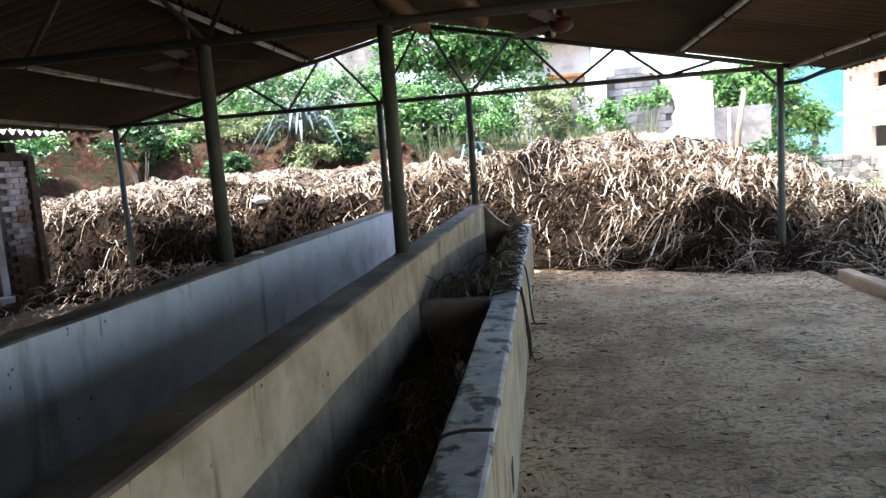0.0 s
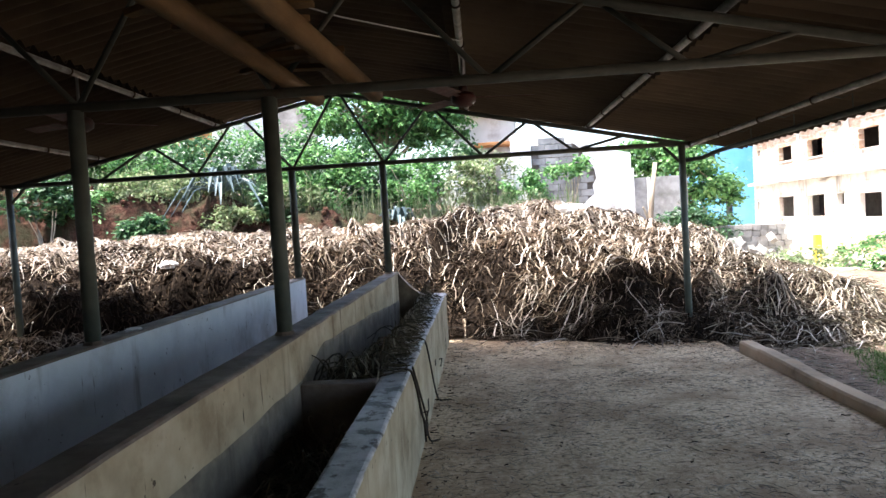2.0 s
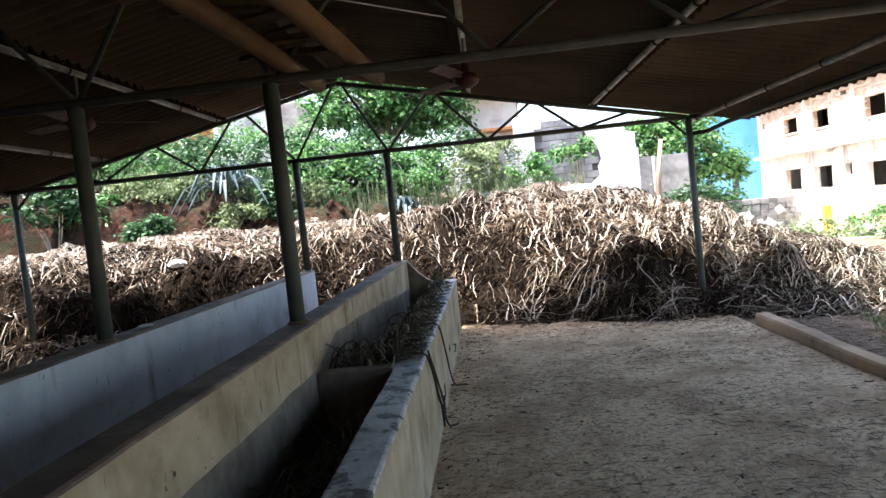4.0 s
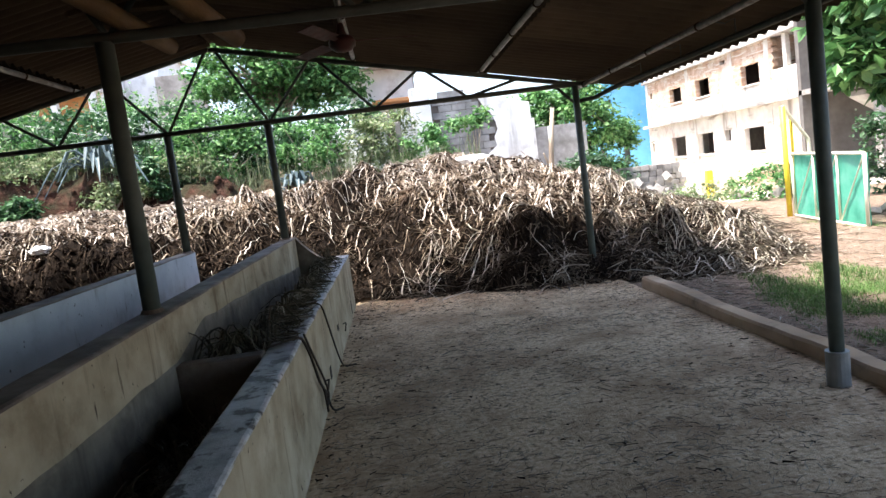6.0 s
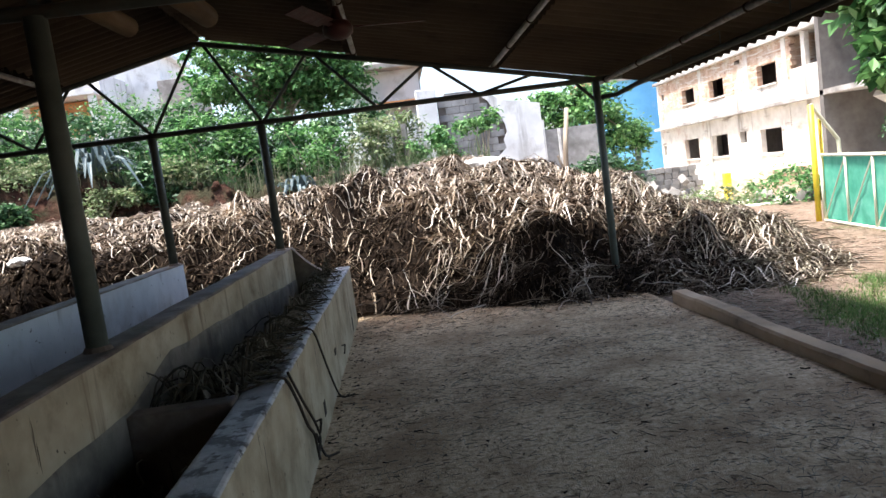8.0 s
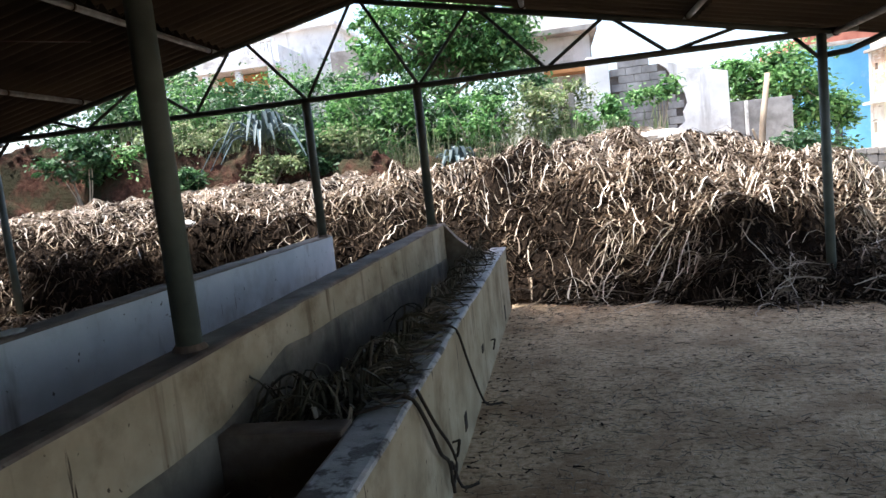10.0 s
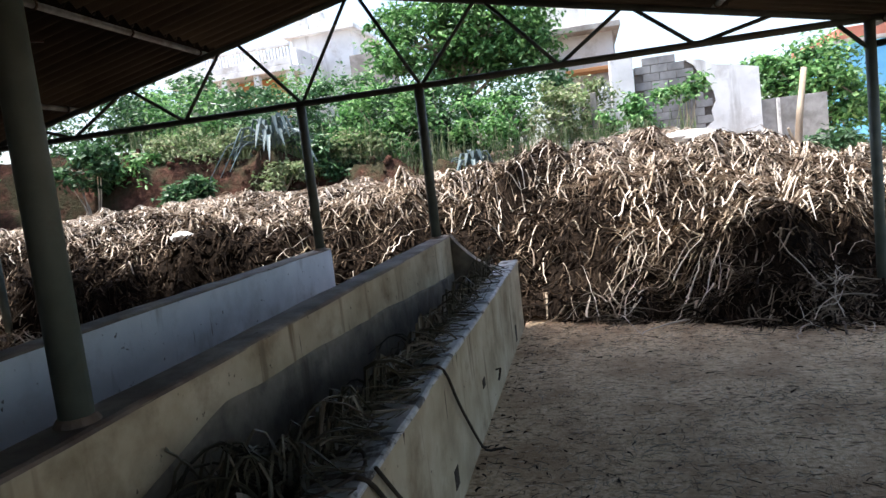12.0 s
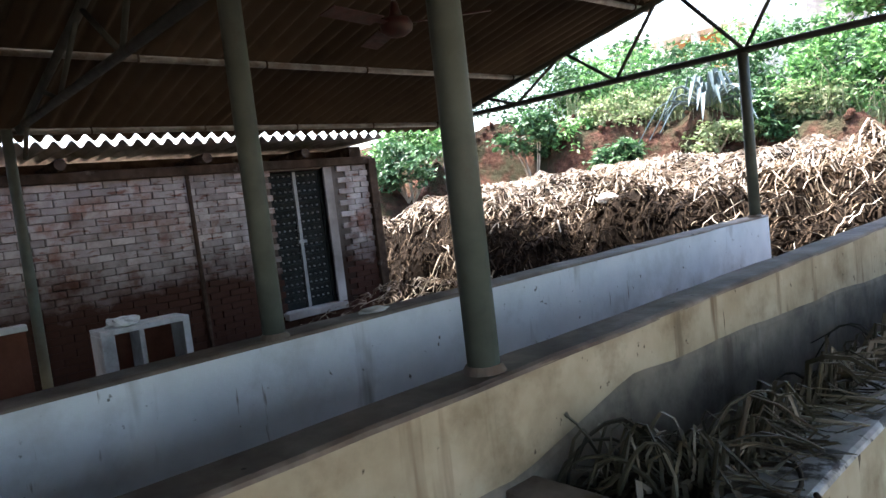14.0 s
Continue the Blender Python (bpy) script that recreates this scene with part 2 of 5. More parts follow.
M_LIME = material("limewashed_facade", [(0.42, 0.375, 0.33), (0.54, 0.50, 0.455), (0.64, 0.61, 0.57)], 1.6, 0.9, 0.4, 12, stain=(0.34, 0.22, 0.165), stain_scale=0.8, stain_lo=0.56, stain_hi=0.70, depth=0.02, streaks=(((0.25, 0.22, 0.19), (1.6, 1.6, 0.25), 0.58, 0.72), ((0.20, 0.17, 0.145), (0.5, 0.5, 3.0), 0.62, 0.72)))
M_BAREBRICK = material("bare_brick_facade", [(0.30, 0.19, 0.135), (0.42, 0.29, 0.215), (0.54, 0.41, 0.33)], 3.5, 0.95, 0.6, 16, stain=(0.52, 0.46, 0.40), stain_scale=1.1, stain_lo=0.5, stain_hi=0.66, depth=0.02, streaks=(((0.56, 0.50, 0.43), (1.2, 1.2, 13), 0.55, 0.63), ((0.24, 0.13, 0.09), (4, 4, 14), 0.60, 0.68)))
M_SLAB = material("stained_concrete_slab", [(0.22, 0.2, 0.185), (0.36, 0.34, 0.32), (0.46, 0.44, 0.42)], 1.6, 0.9, 0.4, 14, stain=(0.14, 0.12, 0.11), stain_scale=1.0)
M_BLUE = material("sky_blue_wall_paint", [(0.12, 0.36, 0.62), (0.16, 0.44, 0.72), (0.2, 0.5, 0.76)], 0.7, 0.8, 0.2, 10, stain=(0.35, 0.55, 0.7), stain_scale=0.8, stain_lo=0.55, stain_hi=0.75)
M_BLOCK = material("grey_cement_block", [(0.17, 0.17, 0.172), (0.26, 0.26, 0.262), (0.34, 0.34, 0.34)], 3.0, 0.95, 0.4, 25, vary=0.25, stain=(0.13, 0.125, 0.12), stain_scale=1)
M_PLASTER = material("peeling_white_plaster", [(0.60, 0.60, 0.60), (0.72, 0.72, 0.72), (0.8, 0.8, 0.8)], 1.4, 0.9, 0.3, 14, stain=(0.44, 0.42, 0.40), stain_scale=1.3, stain_lo=0.54, stain_hi=0.72, streaks=(((0.42, 0.41, 0.40), (2.5, 2.5, 0.35), 0.58, 0.70),))
M_OCHRE = material("ochre_wall_paint", [(0.42, 0.20, 0.09), (0.55, 0.29, 0.14)], 1.4, 0.9, 0.2, 14)
M_STONE = material("rough_grey_stone", [(0.17, 0.155, 0.145), (0.27, 0.25, 0.23), (0.36, 0.335, 0.31)], 3.0, 0.95, 0.7, 16, vary=0.25, depth=0.03)
M_NET = material("green_shade_net", [(0.06, 0.30, 0.20), (0.11, 0.42, 0.29), (0.2, 0.52, 0.39)], 3.0, 0.7, 0.1, 40, trans=0.45)
M_YELLOW = material("yellow_paint", [(0.60, 0.42, 0.03), (0.72, 0.52, 0.05)], 5.0, 0.55, 0.1, 30)
M_CREAMPAINT = material("cream_gate_paint", [(0.55, 0.53, 0.40), (0.66, 0.64, 0.5)], 5.0, 0.55, 0.1, 30, stain=(0.3, 0.2, 0.12), stain_scale=5, stain_lo=0.6, stain_hi=0.75)
M_CLOTH = material("dirty_white_plastic", [(0.6, 0.6, 0.6), (0.74, 0.74, 0.74), (0.8, 0.8, 0.8)], 6.0, 0.6, 0.3, 14, stain=(0.45, 0.42, 0.38), stain_scale=5)
M_ROPE = material("dark_jute_rope", [(0.03, 0.025, 0.02), (0.06, 0.05, 0.04)], 20.0, 0.9, 0.5, 90)
M_FAN = material("maroon_fan_enamel", [(0.045, 0.013, 0.011), (0.07, 0.02, 0.016)], 8.0, 0.6, 0.1, 40, stain=(0.03, 0.025, 0.022), stain_scale=9)
M_RUST = material("rusty_sheet", [(0.09, 0.035, 0.022), (0.16, 0.065, 0.04)], 5.0, 0.85, 0.3, 30)
M_TILE = material("faded_red_roof", [(0.3, 0.11, 0.08), (0.42, 0.18, 0.13)], 2.0, 0.85, 0.3, 20)
M_WIRE = material("wire", [(0.35, 0.35, 0.35), (0.5, 0.5, 0.5)], 9.0, 0.5, 0.0, metal=0.5)


# ---- mesh helpers ----
def thing(name, label="", category="", group="", kind="", at=(0, 0, 0)):
    ob = new(name)
    ob.location = at
    ob.empty_display_size = 0.1
    return tagged(ob, label, category, group, kind)


def finish(name, bm, mat, smooth=False):
    me = bpy.data.meshes.new(name)
    bmesh.ops.recalc_face_normals(bm, faces=bm.faces)
    bm.to_mesh(me)
    bm.free()
    me.materials.append(mat)
    if smooth:
        me.polygons.foreach_set("use_smooth", [True] * len(me.polygons))
    return new(name, me)


def hold(ob, parent):
    ob.parent = parent
    bpy.context.view_layer.update()
    ob.matrix_parent_inverse = parent.matrix_world.inverted()
    return ob


def part(name, bm, mat, parent, label="", smooth=False):
    ob = finish(name, bm, mat, smooth)
    hold(ob, parent)
    return tagged(ob, label)


def raw(name, verts, faces, mat, smooth=False, parent=None):
    """A mesh object straight from arrays."""
    me = bpy.data.meshes.new(name)
    me.from_pydata(verts if isinstance(verts, list) else verts.tolist(), [], faces if isinstance(faces, list) else faces.tolist())
    me.update()
    me.materials.append(mat)
    if smooth:
        me.polygons.foreach_set("use_smooth", [True] * len(me.polygons))
    ob = new(name, me)
    return hold(ob, parent) if parent else ob


def box(x0, x1, y0, y1, z0, z1, bevel=0.0, bm=None):
    bm = bm or bmesh.new()
    r = bmesh.ops.create_cube(bm, size=1.0, matrix=Matrix.LocRotScale(((x0 + x1) / 2, (y0 + y1) / 2, (z0 + z1) / 2), None, (x1 - x0, y1 - y0, z1 - z0)))
    if bevel:
        edges = list({e for v in r["verts"] for e in v.link_edges})
        bmesh.ops.bevel(bm, geom=edges, offset=bevel, segments=2, affect="EDGES", profile=0.6)
    return bm


def tube(pts, r, n=10, bm=None, r2=None):
    """A capped tube along points; r to r2 tapers."""
    bm = bm or bmesh.new()
    pts = [Vector(p) for p in pts]
    r2 = r if r2 is None else r2
    rings = []
    up = Vector((0, 0, 1))
    for i, p in enumerate(pts):
        d = (pts[min(i + 1, len(pts) - 1)] - pts[max(i - 1, 0)]).normalized()
        a = d.cross(up if abs(d.z) < 0.95 else Vector((1, 0, 0))).normalized()
        b = d.cross(a)
        rad = r + (r2 - r) * i / (len(pts) - 1)
        rings.append([bm.verts.new(p + rad * (math.cos(6.28319 * k / n) * a + math.sin(6.28319 * k / n) * b)) for k in range(n)])
    for u, v in zip(rings, rings[1:]):
        for k in range(n):
            bm.faces.new((u[k], u[(k + 1) % n], v[(k + 1) % n], v[k]))
    bm.faces.new(rings[0][::-1])
    bm.faces.new(rings[-1])
    return bm


def lattice(nx, ny):
    """Quads of a grid of nx by ny vertices."""
    i = np.arange(nx * ny).reshape(ny, nx)
    return np.stack([i[:-1, :-1], i[:-1, 1:], i[1:, 1:], i[1:, :-1]], -1).reshape(-1, 4)


M_MUD = material("damp_dark_mud", [(0.05, 0.038, 0.03), (0.09, 0.07, 0.052), (0.13, 0.10, 0.075)], 3.0, 0.85, 0.7, 20, depth=0.02)
_rng = np.random.RandomState(5)
_table = _rng.rand(256, 256)


def vnoise(x, y, octaves=4):
    """Smooth value noise about zero, for arrays."""
    out, amp = 0.0, 1.0
    for o in range(octaves):
        f = 2.0 ** o
        u, v = np.asarray(x) * f + 17.3 * o, np.asarray(y) * f + 9.1 * o
        i, j = np.floor(u).astype(int), np.floor(v).astype(int)
        a, b = u - i, v - j
        a, b = a * a * (3 - 2 * a), b * b * (3 - 2 * b)
        g = lambda p, q: _table[(i + p) % 256, (j + q) % 256]
        out = out + amp * ((g(0, 0) * (1 - a) + g(1, 0) * a) * (1 - b) + (g(0, 1) * (1 - a) + g(1, 1) * a) * b - 0.5)
        amp *= 0.5
    return out


def sstep(a, b, x):
    t = np.clip((x - a) / (b - a), 0, 1)
    return t * t * (3 - 2 * t)


def holed(axis, at, thick, u0, u1, z0, z1, holes, bm=None):
    """A wall across axis 'x' or 'y' at that place, thick towards plus, with openings (u0, u1, z0, z1) through it."""
    bm = bm or bmesh.new()
    us = sorted({u0, u1, *[h[0] for h in holes], *[h[1] for h in holes]})
    zs = sorted({z0, z1, *[h[2] for h in holes], *[h[3] for h in holes]})
    solid = {}
    for i in range(len(us) - 1):
        for j in range(len(zs) - 1):
            cu, cz = (us[i] + us[i + 1]) / 2, (zs[j] + zs[j + 1]) / 2
            solid[i, j] = not any(h[0] < cu < h[1] and h[2] < cz < h[3] for h in holes)
    cache = {}

    def vert(d, u, z):
        key = (d, u, z)
        if key not in cache:
            cache[key] = bm.verts.new((at + d, u, z) if axis == "x" else (u, at + d, z))
        return cache[key]

    for (i, j), s in solid.items():
        if not s:
            continue
        a, b, c, d = us[i], us[i + 1], zs[j], zs[j + 1]
        for t in (0.0, thick):
            bm.faces.new([vert(t, a, c), vert(t, b, c), vert(t, b, d), vert(t, a, d)])
        for (di, dj), (p, q) in {(-1, 0): ((a, c), (a, d)), (1, 0): ((b, c), (b, d)), (0, -1): ((a, c), (b, c)), (0, 1): ((a, d), (b, d))}.items():
            if not solid.get((i + di, j + dj), False):
                bm.faces.new([vert(0.0, *p), vert(0.0, *q), vert(thick, *q), vert(thick, *p)])
    return bm


def strands(name, p, ang, length, thick, lift, arch, height, mat, curl=0.8, seed=1, seg=5):
    """Many three-sided stalks that follow the surface height(x, y). p: n x 2 starts; ang, length, thick, lift, arch: arrays."""
    rs = np.random.RandomState(seed)
    n = len(p)
    t = np.linspace(0, 1, seg)
    bend = (rs.rand(n) - 0.5) * 2 * curl
    kink = (rs.rand(n, seg) - 0.5) * 0.5 * curl
    a = ang[:, None] + bend[:, None] * t[None] + kink
    step = length[:, None] / (seg - 1)
    x, y = np.empty((n, seg)), np.empty((n, seg))
    x[:, 0], y[:, 0] = p[:, 0], p[:, 1]
    for i in range(1, seg):
        cx, cy = np.cos(a[:, i]), np.sin(a[:, i])
        g = (height(x[:, i - 1] + 0.05 * cx, y[:, i - 1] + 0.05 * cy) - height(x[:, i - 1], y[:, i - 1])) / 0.05
        k = step[:, 0] / np.sqrt(1 + np.clip(g, -4, 4) ** 2)
        x[:, i], y[:, i] = x[:, i - 1] + cx * k, y[:, i - 1] + cy * k
    z = height(x, y) + lift[:, None] + arch[:, None] * np.sin(np.pi * t * (0.6 + 0.8 * rs.rand(n, 1)))
    c = np.stack([x, y, z], -1)
    d = np.gradient(c, axis=1)
    d /= np.linalg.norm(d, axis=2, keepdims=True) + 1e-9
    side = np.cross(d, np.array([0.13, 0.21, 1.0]))
    side /= np.linalg.norm(side, axis=2, keepdims=True) + 1e-9
    nor = np.cross(side, d)
    taper = (1 - 0.55 * t)[None, :, None] * thick[:, None, None]
    flat = (0.35 + 0.65 * rs.rand(n))[:, None, None]
    ring = np.stack([c + taper * (math.cos(g) * side + flat * math.sin(g) * nor) for g in (0.5, 2.6, 4.71)], 2)
    v = ring.reshape(-1, 3)
    base = (np.arange(n) * seg * 3)[:, None, None]
    f = []
    for k in range(3):
        k2 = (k + 1) % 3
        s0 = np.arange(seg - 1)[None, :] * 3
        f.append(np.stack([s0 + k, s0 + k2, s0 + 3 + k2, s0 + 3 + k], -1))
    f = np.concatenate(f, 1)
    f = (f + base).reshape(-1, 4)
    return raw(name, v, f, mat)


def leaves(name, c, size, mat, parent=None, seed=1, droop=0.3, aspect=0.5):
    """Many folded leaves, one island each, at the points c (n x 3)."""
    rs = np.random.RandomState(seed)
    n = len(c)
    a = rs.rand(n) * 6.2832
    e = (rs.rand(n) - 0.5) * 1.5 - droop
    d = np.stack([np.cos(a) * np.cos(e), np.sin(a) * np.cos(e), np.sin(e)], -1)
    s = np.cross(d, rs.randn(n, 3) * 0.5 + np.array([0, 0, 1.0]))
    s /= np.linalg.norm(s, axis=1, keepdims=True)
    nn = np.cross(s, d)
    L = (size * (0.6 + 0.8 * rs.rand(n)))[:, None]
    w = L * aspect
    mid = c + d * L * 0.5
    v = np.stack([c, mid + s * w * 0.5 + nn * w * 0.18, c + d * L, mid - s * w * 0.5 + nn * w * 0.18], 1).reshape(-1, 3)
    b = np.arange(n)[:, None] * 4
    f = np.concatenate([b + np.array([0, 1, 2]), b + np.array([0, 2, 3])])
    return raw(name, v, f, mat, parent=parent)


def clumps(centre, radii, nclump, nleaf, spread, seed, shell=0.55):
    """Leaf places in clumps over an uneven ellipsoid."""
    rs = np.random.RandomState(seed)
    d = rs.randn(nclump, 3)
    d /= np.linalg.norm(d, axis=1, keepdims=True)
    r = shell + (1.12 - shell) * rs.rand(nclump, 1) ** 0.7
    cc = d * r * np.array(radii) + np.array(centre)
    k = rs.randint(0, nclump, nleaf)
    return cc[k] + rs.randn(nleaf, 3) * (spread * (0.5 + rs.rand(nclump))[k])[:, None] * np.array([1, 1, 0.6]), cc


# ---- ground ----
RIDGE_X, RIDGE_Z, SLOPE = -1.46, 3.20, 0.212


def bank_height(x):
    return np.interp(x, [-30, -14, -8, -6.7, -5.6, -3.8, -1.0, 1.5, 4, 6, 9], [3.3, 3.2, 2.85, 2.55, 2.4, 1.95, 1.85, 1.65, 1.1, 0.5, 0.0])


def ground_z(x, y):
    foot = 14.3 + 0.5 * vnoise(x * 0.6, 3.0 + x * 0, 3)
    steep = sstep(foot, foot + 1.0, y)
    far = np.clip((y - 16.0) * 0.05, 0, 1.2) * sstep(4.0, -4.0, x)
    edge = sstep(-8.0, -11.0, x) * (1.9 + 0.9 * vnoise(x * 1.5, y * 1.5, 4)) * sstep(7.0, 12.0, y)
    base = -0.05 - 0.13 * sstep(8.0, 12.0, y)
    base = base - 0.9 * sstep(18.0, 29.0, y) * sstep(7.0, 12.0, x)
    inside = (x > -6.6) & (x < 2.86) & (y < 8.6)
    z = base + bank_height(x) * steep + far + edge * (1 - steep) + 0.05 * vnoise(x * 1.3, y * 1.3, 3) * (1 + 4 * steep * sstep(6, 2, x)) + 0.45 * vnoise(x * 1.9, y * 1.9, 4) * steep * (1 - sstep(15.4, 16.2, y)) * sstep(6, 2, x)
    return np.where(inside, -0.06, z)


def axis_steps(a, b, fine0, fine1, d_fine, n_out):
    left = fine0 - (fine0 - a) * (np.geomspace(0.004, 1, n_out))[::-1]
    right = fine1 + (b - fine1) * np.geomspace(0.004, 1, n_out)
    return np.concatenate([left, np.arange(fine0, fine1 + 1e-6, d_fine), right])


gx, gy = axis_steps(-900, 900, -14, 20, 0.2, 26), axis_steps(-900, 1500, -4, 30, 0.2, 26)
X, Y = np.meshgrid(gx, gy)
Z = ground_z(X, Y)
far_flat = sstep(40, 120, np.hypot(X, Y))
Z = Z * (1 - far_flat) - 0.2 * far_flat
gv = np.stack([X, Y, Z], -1).reshape(-1, 3)
gf = lattice(len(gx), len(gy))
ground = raw("ground", gv, gf, M_EARTH, True)
ground.data.materials.append(M_RED)
ground.data.materials.append(M_SAND)
fc = gv[gf].mean(1)
ids = np.where(((fc[:, 1] > 13.6) & (fc[:, 0] < 5) & (fc[:, 1] < 19)) | ((fc[:, 0] < -8.2) & (fc[:, 1] > 6) & (fc[:, 1] < 19)), 1, 0)
ids = np.where((fc[:, 0] > 8.2 + 0.6 * vnoise(fc[:, 1], fc[:, 1], 2)) & (fc[:, 1] > 17.5) & (fc[:, 1] < 60) & (fc[:, 0] < 30), 2, ids)
ground.data.polygons.foreach_set("material_index", ids.astype(np.int32))
tagged(ground, "brown trodden earth with a red bank behind and a pale yard", "ground", kind="structure")

# ---- the shed: floor, low walls, trough ----
nx, ny = 70, 150
fx, fy = np.linspace(-0.26, 2.86, nx), np.linspace(-4.5, 9.6, ny)
X, Y = np.meshgrid(fx, fy)
Z = 0.012 * vnoise(X * 2.2, Y * 2.2, 4)
joint = np.exp(-((Y - (4.22 + 0.02 * vnoise(X * 4, Y * 0, 2))) / 0.02) ** 2)
fl = np.stack([X, Y, Z - 0.012 * joint], -1).reshape(-1, 3)
floor = raw("floor", fl, lattice(nx, ny), M_FLOOR, True)
tagged(floor, "dung-stained rough concrete floor strewn with straw bits", "floor", kind="structure")
alley = tagged(finish("floor_alley", box(-2.05, -0.99, -4.5, 9.2, -0.1, 0.15), M_CEMENT), "dark cement floor of the feeding alley", "floor", kind="structure")
left_floor = tagged(finish("floor_left", box(-6.75, -2.17, -4.5, 8.4, -0.2, 0.02), M_MUD), "muddy earth floor beside the hut", "floor", kind="structure")


def low_wall(name, x0, x1, y1, top, m_face, m_top, label):
    """A plastered low wall with a slightly uneven body and a worn coping."""
    w = thing(name, label, "low wall", kind="structure")
    ys = np.linspace(-4.5, y1, 90)
    bm = bmesh.new()
    prev = None
    for i, y in enumerate(ys):
        o = 0.006 * float(vnoise(y * 1.7, x0 * 5, 3))
        ring = [bm.verts.new(c) for c in ((x0 + o, y, -0.1), (x0 + o, y, top - 0.012), (x1 - o, y, top - 0.012), (x1 - o, y, -0.1))]
        if prev:
            for k in range(4):
                bm.faces.new((prev[k], prev[(k + 1) % 4], ring[(k + 1) % 4], ring[k]))
        else:
            bm.faces.new(ring)
        prev = ring
    bm.faces.new(prev[::-1])
    part("body", bm, m_face, w)
    bm = bmesh.new()
    prev = None
    for i, y in enumerate(ys):
        o = 0.008 * float(vnoise(y * 4.0, x1 * 7, 3))
        q = 0.008 * float(vnoise(y * 4.0 + 50, x1 * 7, 3))
        h = 0.006 * float(vnoise(y * 3.0, 9.0, 3))
        ring = [bm.verts.new(c) for c in ((x0 - 0.004 + o, y, top - 0.014), (x0 + o, y, top + h - 0.004), (x0 + 0.012 + o, y, top + h), (x1 - 0.012 + q, y, top + h), (x1 + q, y, top + h - 0.006), (x1 + 0.004 + q, y, top - 0.016))]
        if prev:
            for k in range(6):
                bm.faces.new((prev[k], prev[(k + 1) % 6], ring[(k + 1) % 6], ring[k]))
        else:
            bm.faces.new(ring)
        prev = ring
    bm.faces.new(prev[::-1])
    part("coping", bm, m_top, w, "worn coping")
    return w


wall_white = low_wall("wall_white", -2.19, -2.03, 9.05, 0.95, M_WHITE, M_TOP, "low whitewashed masonry wall with a brown worn top")
wall_middle = low_wall("wall_middle", -1.01, -0.855, 9.20, 0.95, M_CREAM, M_TOP, "low cream limewashed trough wall with a worn top")
wall_right = low_wall("wall_right", -0.42, -0.26, 9.20, 0.65, M_CREAM, M_CAP, "low cream trough wall with a worn cement coping")

# darker lower band on the trough side of the middle wall, higher in the far compartment
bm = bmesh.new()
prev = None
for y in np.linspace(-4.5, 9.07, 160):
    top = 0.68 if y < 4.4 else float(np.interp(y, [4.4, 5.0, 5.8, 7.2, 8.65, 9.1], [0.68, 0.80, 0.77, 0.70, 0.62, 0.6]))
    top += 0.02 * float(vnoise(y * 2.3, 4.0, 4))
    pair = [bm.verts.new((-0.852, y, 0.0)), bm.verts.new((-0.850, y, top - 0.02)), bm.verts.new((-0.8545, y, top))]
    if prev:
        for k in range(2):
            bm.faces.new((prev[k], prev[k + 1], pair[k + 1], pair[k]))
    prev = pair
part("cement_coat", bm, M_CEMENT, wall_middle, "darker lower band on the trough side")

# curved end wall of the trough
bm = bmesh.new()
curve = [(-0.856, 0.945)] + [(-0.856 + 0.436 * k / 12, 0.945 - 0.33 * math.sin(math.pi / 2 * k / 12) ** 0.9) for k in range(1, 13)]
front = [bm.verts.new((x, 9.08, z)) for x, z in curve] + [bm.verts.new((-0.42, 9.08, 0)), bm.verts.new((-0.856, 9.08, 0))]
back = [bm.verts.new((v.co.x, 9.2, v.co.z)) for v in front]
bm.faces.new(front)
bm.faces.new(back[::-1])
for k in range(len(front)):
    bm.faces.new((front[k], back[k], back[(k + 1) % len(front)], front[(k + 1) % len(front)]))
tagged(finish("wall_trough_end", bm, M_CEMENT), "trough end wall with a swept-down curved top", "low wall", kind="structure")
# partition takes the darker M_TOP to paint in the shadow on its face
tagged(finish("wall_partition", box(-0.855, -0.42, 4.34, 4.46, 0.0, 0.665, 0.012), M_TOP), "cement partition across the feed trough", "low wall", kind="structure")
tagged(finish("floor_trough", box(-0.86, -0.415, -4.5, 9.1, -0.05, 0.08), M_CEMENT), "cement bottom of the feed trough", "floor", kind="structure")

# kerb
bm = bmesh.new()
prev = None
for y in np.linspace(-4.5, 7.85, 110):
    o = 0.02 * float(vnoise(y * 1.6, 2.0, 4))
    h = 0.10 + 0.02 * float(vnoise(y * 2.1, 6.0, 4))
    x0 = 2.80 + 0.018 * y * 0.6 + o * 0.4
    ring = [bm.verts.new(c) for c in ((x0, y, -0.15), (x0 + 0.004, y, h - 0.02), (x0 + 0.02, y, h), (x0 + 0.14 + o, y, h), (x0 + 0.165 + o, y, h - 0.03), (x0 + 0.17 + o, y, -0.15))]
    if prev:
        for k in range(6):
            bm.faces.new((prev[k], prev[(k + 1) % 6], ring[(k + 1) % 6], ring[k]))
    else:
        bm.faces.new(ring)
    prev = ring
bm.faces.new(prev[::-1])
tagged(finish("kerb", bm, M_KERB), "worn earthy cement kerb along the floor edge", "kerb", kind="structure")

# unseen walls added behind the camera to block light and cut bounce
tagged(finish("wall_side", box(3.05, 3.2, -4.5, -3.2, -0.2, 2.35), M_MUD), "plain dark unseen wall added to keep side light out", "wall", kind="structure")
tagged(finish("wall_back", box(-6.6, 3.2, -4.7, -4.52, -0.2, 3.0), M_MUD), "plain dark unseen back wall added to keep the shed dim", "wall", kind="structure")

